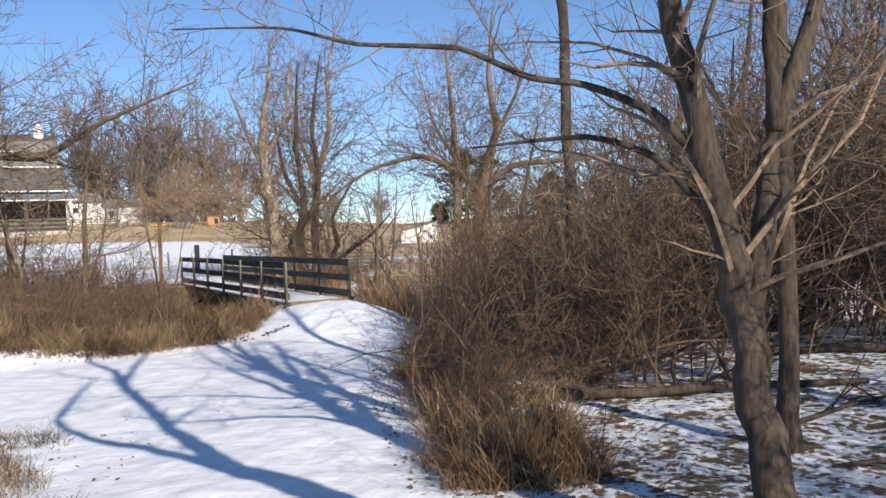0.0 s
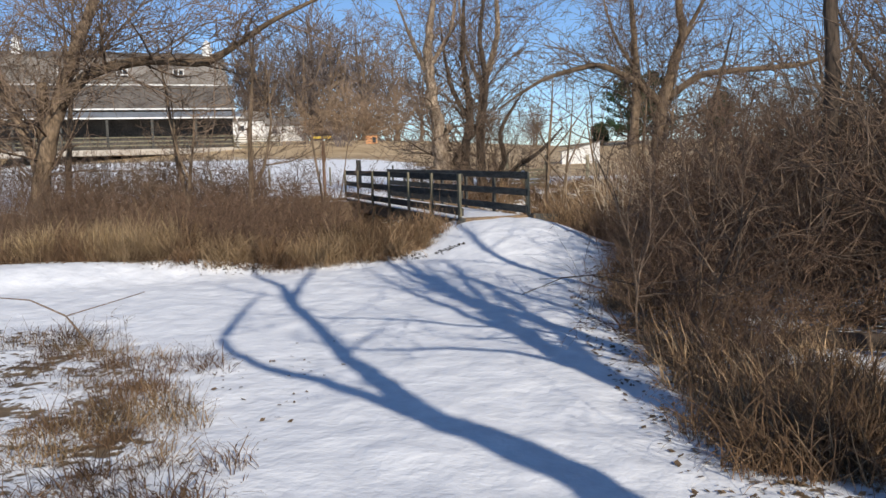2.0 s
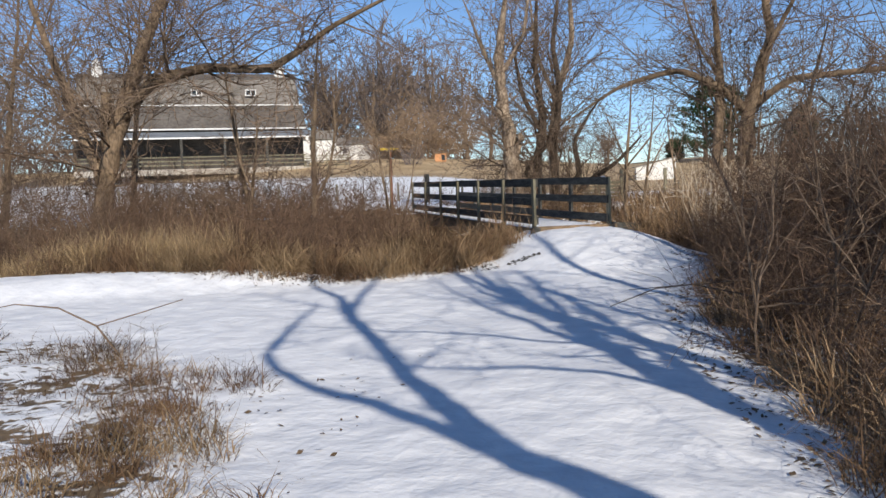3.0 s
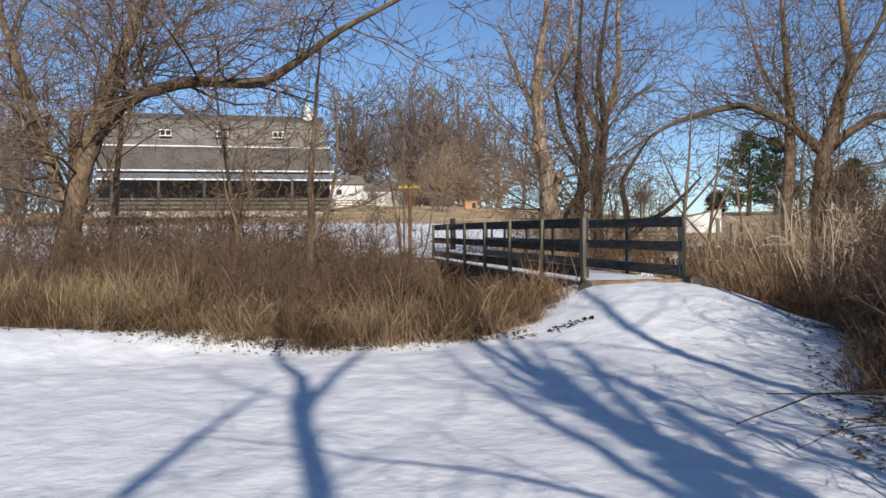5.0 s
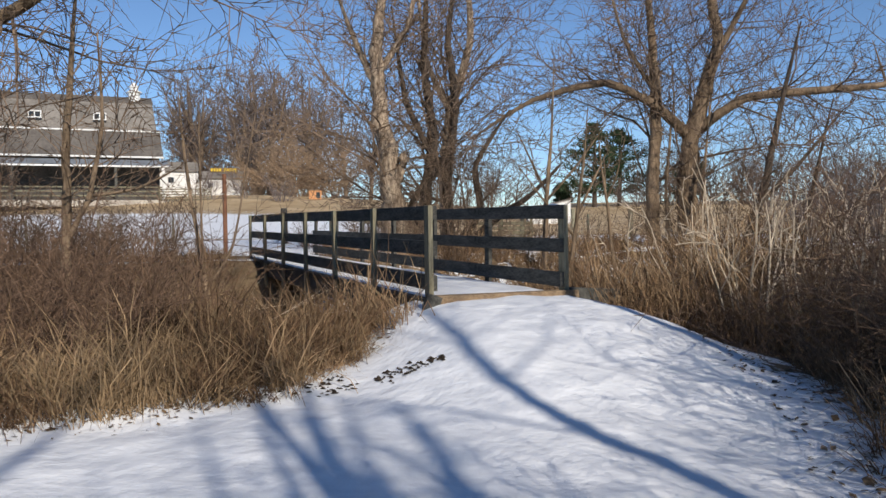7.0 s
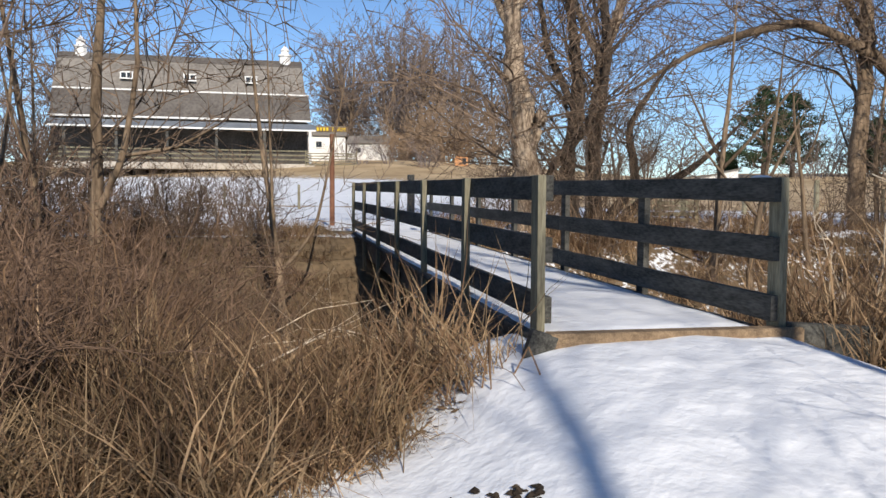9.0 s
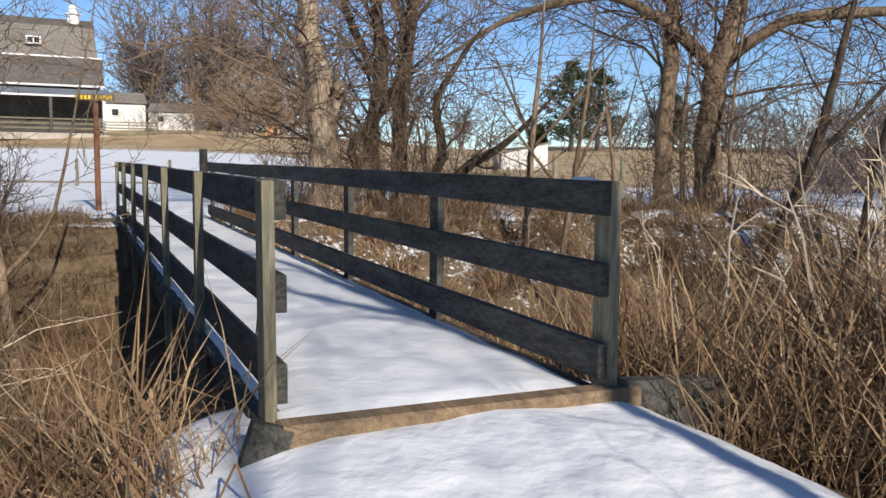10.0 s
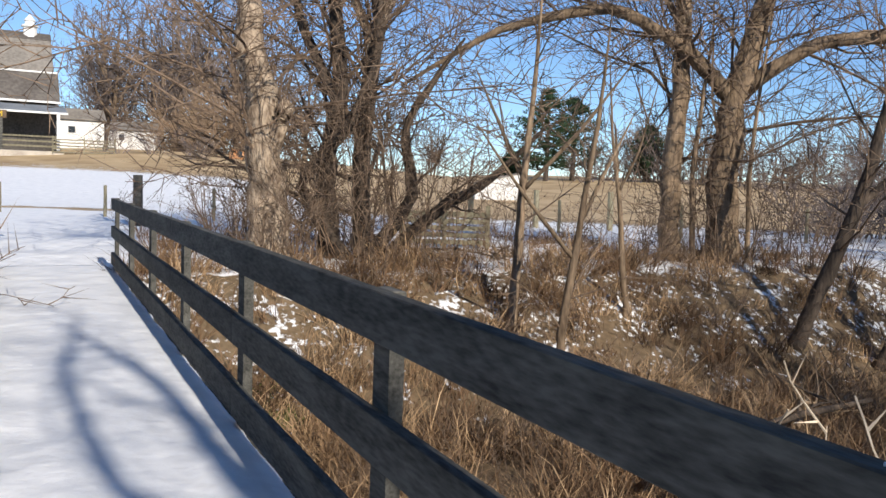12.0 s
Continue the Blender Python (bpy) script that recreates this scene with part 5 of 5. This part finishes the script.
for k in range(430):
    s, c = R.uniform(0.8, 8.5), -1.5 - R.random() ** 1.3 * 9
    q = creek(s, c)
    tuft(brown if R.random() < 0.7 else tan, R, q.x, q.y, R.uniform(0.6, 1.1) if c < -3.6 else R.uniform(0.3, 0.5), 110, 0.4, 0.0045, 0.9, 1.2)
for k in range(90):
    s, c = R.uniform(-2.0, 0.9), -1.15 - R.random() * 2.4
    q = creek(s, c)
    if not on_bank(q.x, q.y) or q.y < bank_foot(q.x):
        continue
    tuft(tan if k % 4 else brown, R, q.x, q.y, R.uniform(0.45, 0.75) if c > -1.6 else R.uniform(0.6, 1.0), 120, R.uniform(0.2, 0.36), 0.0038, R.uniform(0.9, 1.4), 1.6)
for k in range(120):
    q = creek(R.uniform(0.6, 8.0), -R.uniform(1.0, 2.4))
    tuft(brown if R.random() < 0.6 else tan, R, q.x, q.y, R.uniform(0.18, 0.42), 80, 0.3, 0.0042, 1.1, 1.2)
curl = Geo()
for k in range(130):
    x = R.uniform(-15, -4.4)
    y = bank_foot(x) + 0.1 + R.random() * 2.2
    if on_bank(x, y) and noise.noise((x * 0.9, y * 0.9, 5)) > -0.05:
        tuft(curl, R, x, y, R.uniform(0.7, 1.15), 34, R.uniform(0.12, 0.25), 0.0065, R.uniform(0.8, 1.5), 2.2)
straw = Geo()
for k in range(150):
    x, y = R.uniform(-13.6, -8.7), R.uniform(15.6, 18.0)
    if noise.noise((x * 0.8, y * 0.8, 21)) > -0.15 and y > 15.7 + 0.12 * (x + 12):
        tuft(straw, R, *unsite(x, y), R.uniform(0.65, 1.0), 110, R.uniform(0.15, 0.3), 0.0045, R.uniform(0.2, 0.5), 0.6)
stuff("straw_patch", straw, mat("pale_straw", (0.34, 0.23, 0.11), (0.66, 0.49, 0.28), 1.4, 0.8, 0, vary=0.3), "upright patch of bright straw-coloured dead grass", "grass")
for k in range(80):
    q = creek(R.uniform(-1.6, 0.5), -R.uniform(1.5, 3.6))
    if on_bank(q.x, q.y) and q.y > bank_foot(q.x):
        tuft(curl, R, q.x, q.y, R.uniform(0.45, 0.8), 70, R.uniform(0.18, 0.32), 0.0045, R.uniform(1.3, 2.0), 2.6)
stuff("bank_grass", curl, REED, "pale curled blades of dead grass on the bank", "grass")
stuff("bank_grass", tan, GRASS, "long tan dead grass arching over the creek bank", "grass")
stuff("bank_grass", brown, GRASS_BROWN, "matted brown dead grass on the creek bank", "grass")
# reeds and grass right of the bridge, along the thicket and in the ditch
tan, brown = Geo(), Geo()
for k in range(210):
    s, c = R.uniform(-3.6, 1.6), 1.25 + R.random() ** 1.4 * 6
    if s < -0.2 and c < 1.3 + 0.34 * (-s):
        continue
    q = creek(s, c)
    edge = c < 1.9 + 0.34 * max(0, -s)
    tuft(tan if R.random() < 0.38 else brown, R, q.x, q.y, R.uniform(0.7, 1.2) if edge else R.uniform(1.2, 1.85), 105, R.uniform(0.2, 0.42), 0.0044, R.uniform(0.35, 0.9), 1.1)
for k in range(220):
    s, c = R.uniform(-3.0, 8.0), 1.2 + R.random() ** 1.5 * 8
    if s < -0.3 and c < 1.5 + 0.38 * (-s):
        continue
    q = creek(s, c)
    lift = max(0.0, -0.75 - height(*site(q.x, q.y))) * 0.45
    tuft(tan if R.random() < 0.42 else brown, R, q.x, q.y, R.uniform(0.6, 1.15) if s < 1.6 or c > 4.5 else R.uniform(0.45, 0.8), 110, R.uniform(0.2, 0.4), 0.0045, R.uniform(0.4, 0.95) if s < 1.6 else 0.9, 0.9 if s < 1.6 else 1.1, height(*site(q.x, q.y)) + (lift if s < 1.6 else 0))
for k in range(40):
    tuft(tan if k % 3 == 0 else brown, R, R.uniform(-0.4, 0.8), R.uniform(7.3, 9.2), R.uniform(0.5, 0.9), 130, 0.28, 0.0034, R.uniform(0.7, 1.3), 1.5)
for k in range(110):
    y = R.uniform(7.4, 18.5)
    x = trail_right(y) + 0.45 + abs(R.gauss(0, 1)) * 0.8
    if x > 0.9 and y < 10:
        continue
    tuft(brown if R.random() < 0.75 else tan, R, x, y, R.uniform(0.35, 0.75), 120, R.uniform(0.18, 0.32), 0.004, R.uniform(0.6, 1.2), 1.1)
for k in range(420):
    s, c = R.uniform(0.8, 7.8), 0.9 + R.random() ** 1.2 * 12
    q = creek(s, c)
    tuft(tan if R.random() < 0.4 else brown, R, q.x, q.y, R.uniform(0.55, 1.05) if c < 6 else R.uniform(0.35, 0.75), 80, R.uniform(0.2, 0.36), 0.005, R.uniform(0.7, 1.3), 1.4)
for k in range(170):
    q = creek(R.uniform(4.5, 9.5), R.uniform(4, 15))
    tuft(tan if R.random() < 0.5 else brown, R, q.x, q.y, R.uniform(0.35, 0.8), 60, 0.3, 0.006, 1.0, 1.3)
for k in range(90):
    q = creek(R.uniform(5, 15), R.uniform(1.3, 13))
    tuft(brown, R, q.x, q.y, R.uniform(0.25, 0.6), 60, 0.25, 0.006, 0.8, 1.0)
curl = Geo()
for k in range(150):
    s, c = R.uniform(-3.2, 2.0), 1.6 + R.random() ** 1.3 * 5
    if s < -0.2 and c < 1.7 + 0.34 * (-s):
        continue
    q = creek(s, c)
    tuft(curl, R, q.x, q.y, R.uniform(0.9, 1.6), 30, R.uniform(0.15, 0.3), 0.0065, R.uniform(0.5, 1.3), 2.0)
stuff("reeds", curl, REED, "broad curled pale blades among the reeds", "reeds")
for k in range(46):
    s = R.uniform(-3.0, -0.25)
    q = creek(s, (1.35 + 0.34 * -s + R.random() * 0.6))
    tuft(brown if k % 3 else tan, R, q.x, q.y, R.uniform(0.25, 0.55), 90, R.uniform(0.12, 0.24), 0.004, R.uniform(0.7, 1.2), 1.5)
moss = Geo()
for k in range(20):
    q = creek(5.7 + R.gauss(0, 0.3), 1.9 + R.gauss(0, 0.25))
    tuft(moss, R, q.x, q.y, R.uniform(0.12, 0.25), 90, 0.22, 0.006, 0.9, 1.0)
stuff("green_grass", moss, MOSS, "small patch of green grass by the creek", "grass")
stuff("reeds", tan, REED, "tall dead tan reeds and grass beside the bridge", "reeds")
stuff("thicket_grass", brown, GRASS_BROWN, "brown dead grass along the thicket", "grass")
# near patch of tufts in thin snow
near = Geo()
for k in range(300):
    y = R.uniform(5.8, 11.6)
    x = float(np.interp(y, (5, 7.3, 9.8, 11.2, 12.0), (-3.1, -3.6, -4.9, -6.6, -9.0))) - abs(R.gauss(0, 1)) * 1.7 + 0.1
    if noise.noise((x * 0.9, y * 0.9, 7)) < 0.0:
        continue
    tuft(near, R, x, y, R.uniform(0.12, 0.42), 70, R.uniform(0.12, 0.25), 0.003, R.uniform(0.8, 1.5), 1.2)
clump = Geo()
for x, y, h, n in ((-4.55, 8.35, 0.42, 260), (-4.3, 8.0, 0.36, 200), (-4.75, 7.9, 0.4, 240), (-5.1, 8.3, 0.3, 160), (-4.1, 7.3, 0.34, 200), (-5.7, 8.9, 0.26, 150), (-6.3, 10.3, 0.34, 220), (-6.9, 10.6, 0.36, 220), (-7.6, 10.7, 0.34, 200), (-5.6, 10.1, 0.28, 160), (-4.9, 7.2, 0.36, 200), (-5.4, 7.5, 0.3, 160)):
    tuft(clump, R, x, y, h, n, 0.26, 0.003, 1.2, 1.3)
stuff("grass_tufts", clump, GRASS, "tan clumps of dead grass in thin snow", "grass")
stuff("grass_tufts", near, GRASS_BROWN, "short dead grass poking through thin snow", "grass")


def leaf_litter():
    """Fallen leaves and bits of bark on the snow, thickest under the thicket."""
    g = Geo()
    for k in range(8200):
        y = R.uniform(6.3, 19)
        if R.random() < 0.75:
            x = trail_right(y) - 0.1 + abs(R.gauss(0, 1)) * 2.2
        elif R.random() < 0.6:
            x = R.uniform(-13, -4.2)
            y = bank_foot(x) - 0.12 - abs(R.gauss(0, 0.22))
        else:
            x = R.uniform(-8, -3.4)
            y = R.uniform(6.0, 11)
            if noise.noise((x * 0.9, y * 0.9, 7)) < R.gauss(-0.05, 0.12):
                continue
        if x > 7 or (along(x, y)[0] > -1.0 and abs(along(x, y)[1]) < 1):
            continue
        x, y = site(x, y)
        p = Vector((x, y, height(x, y) + 0.012))
        a, r = R.uniform(0, 6.28), R.uniform(0.01, 0.034) * (1.5 if R.random() < 0.08 else 1)
        u = Vector((math.cos(a), math.sin(a), R.uniform(-0.4, 0.4))) * r
        v = Vector((-math.sin(a), math.cos(a), R.uniform(-0.4, 0.4))) * r * R.uniform(0.4, 0.8)
        b = len(g.v)
        g.v += [p - u, p - v * 0.8, p + u, p + v]
        g.f += [(b, b + 1, b + 2), (b, b + 2, b + 3)]
    return stuff("leaf_litter", g, LITTER, "scattered dead brown leaves lying on snow", "leaves")


leaf_litter()


def soil_clods():
    """Dark crumbs of soil kicked up along the foot of the bank."""
    g = Geo()
    for k in range(520):
        u = R.random()
        if k % 2:
            x, y = -5.3 + 1.7 * u, 17.95 + 0.3 * u + R.gauss(0, 0.2 * (1.2 - u))
        else:
            x = -10.5 + 6.0 * u
            y = bank_foot(x) - 0.05 - abs(R.gauss(0, 0.16))
        if noise.noise((x * 2.2, y * 2.2, 4)) < -0.2:
            continue
        x, y = site(x, y)
        p = Vector((x, y, height(x, y) + 0.004))
        a, r = R.uniform(0, 6.28), R.uniform(0.008, 0.03)
        b = len(g.v)
        for j in range(5):
            w = a + j * 1.2566
            g.v.append(p + Vector((math.cos(w) * r, math.sin(w) * r, 0)) * R.uniform(0.7, 1.2))
        g.v.append(p + Vector((R.gauss(0, 0.2) * r, R.gauss(0, 0.2) * r, r * R.uniform(0.4, 0.8))))
        g.f += [(b + j, b + (j + 1) % 5, b + 5) for j in range(5)]
    return stuff("soil_clods", g, CLOD, "dark soil crumbs on snow at the bank's foot", "soil")


soil_clods()
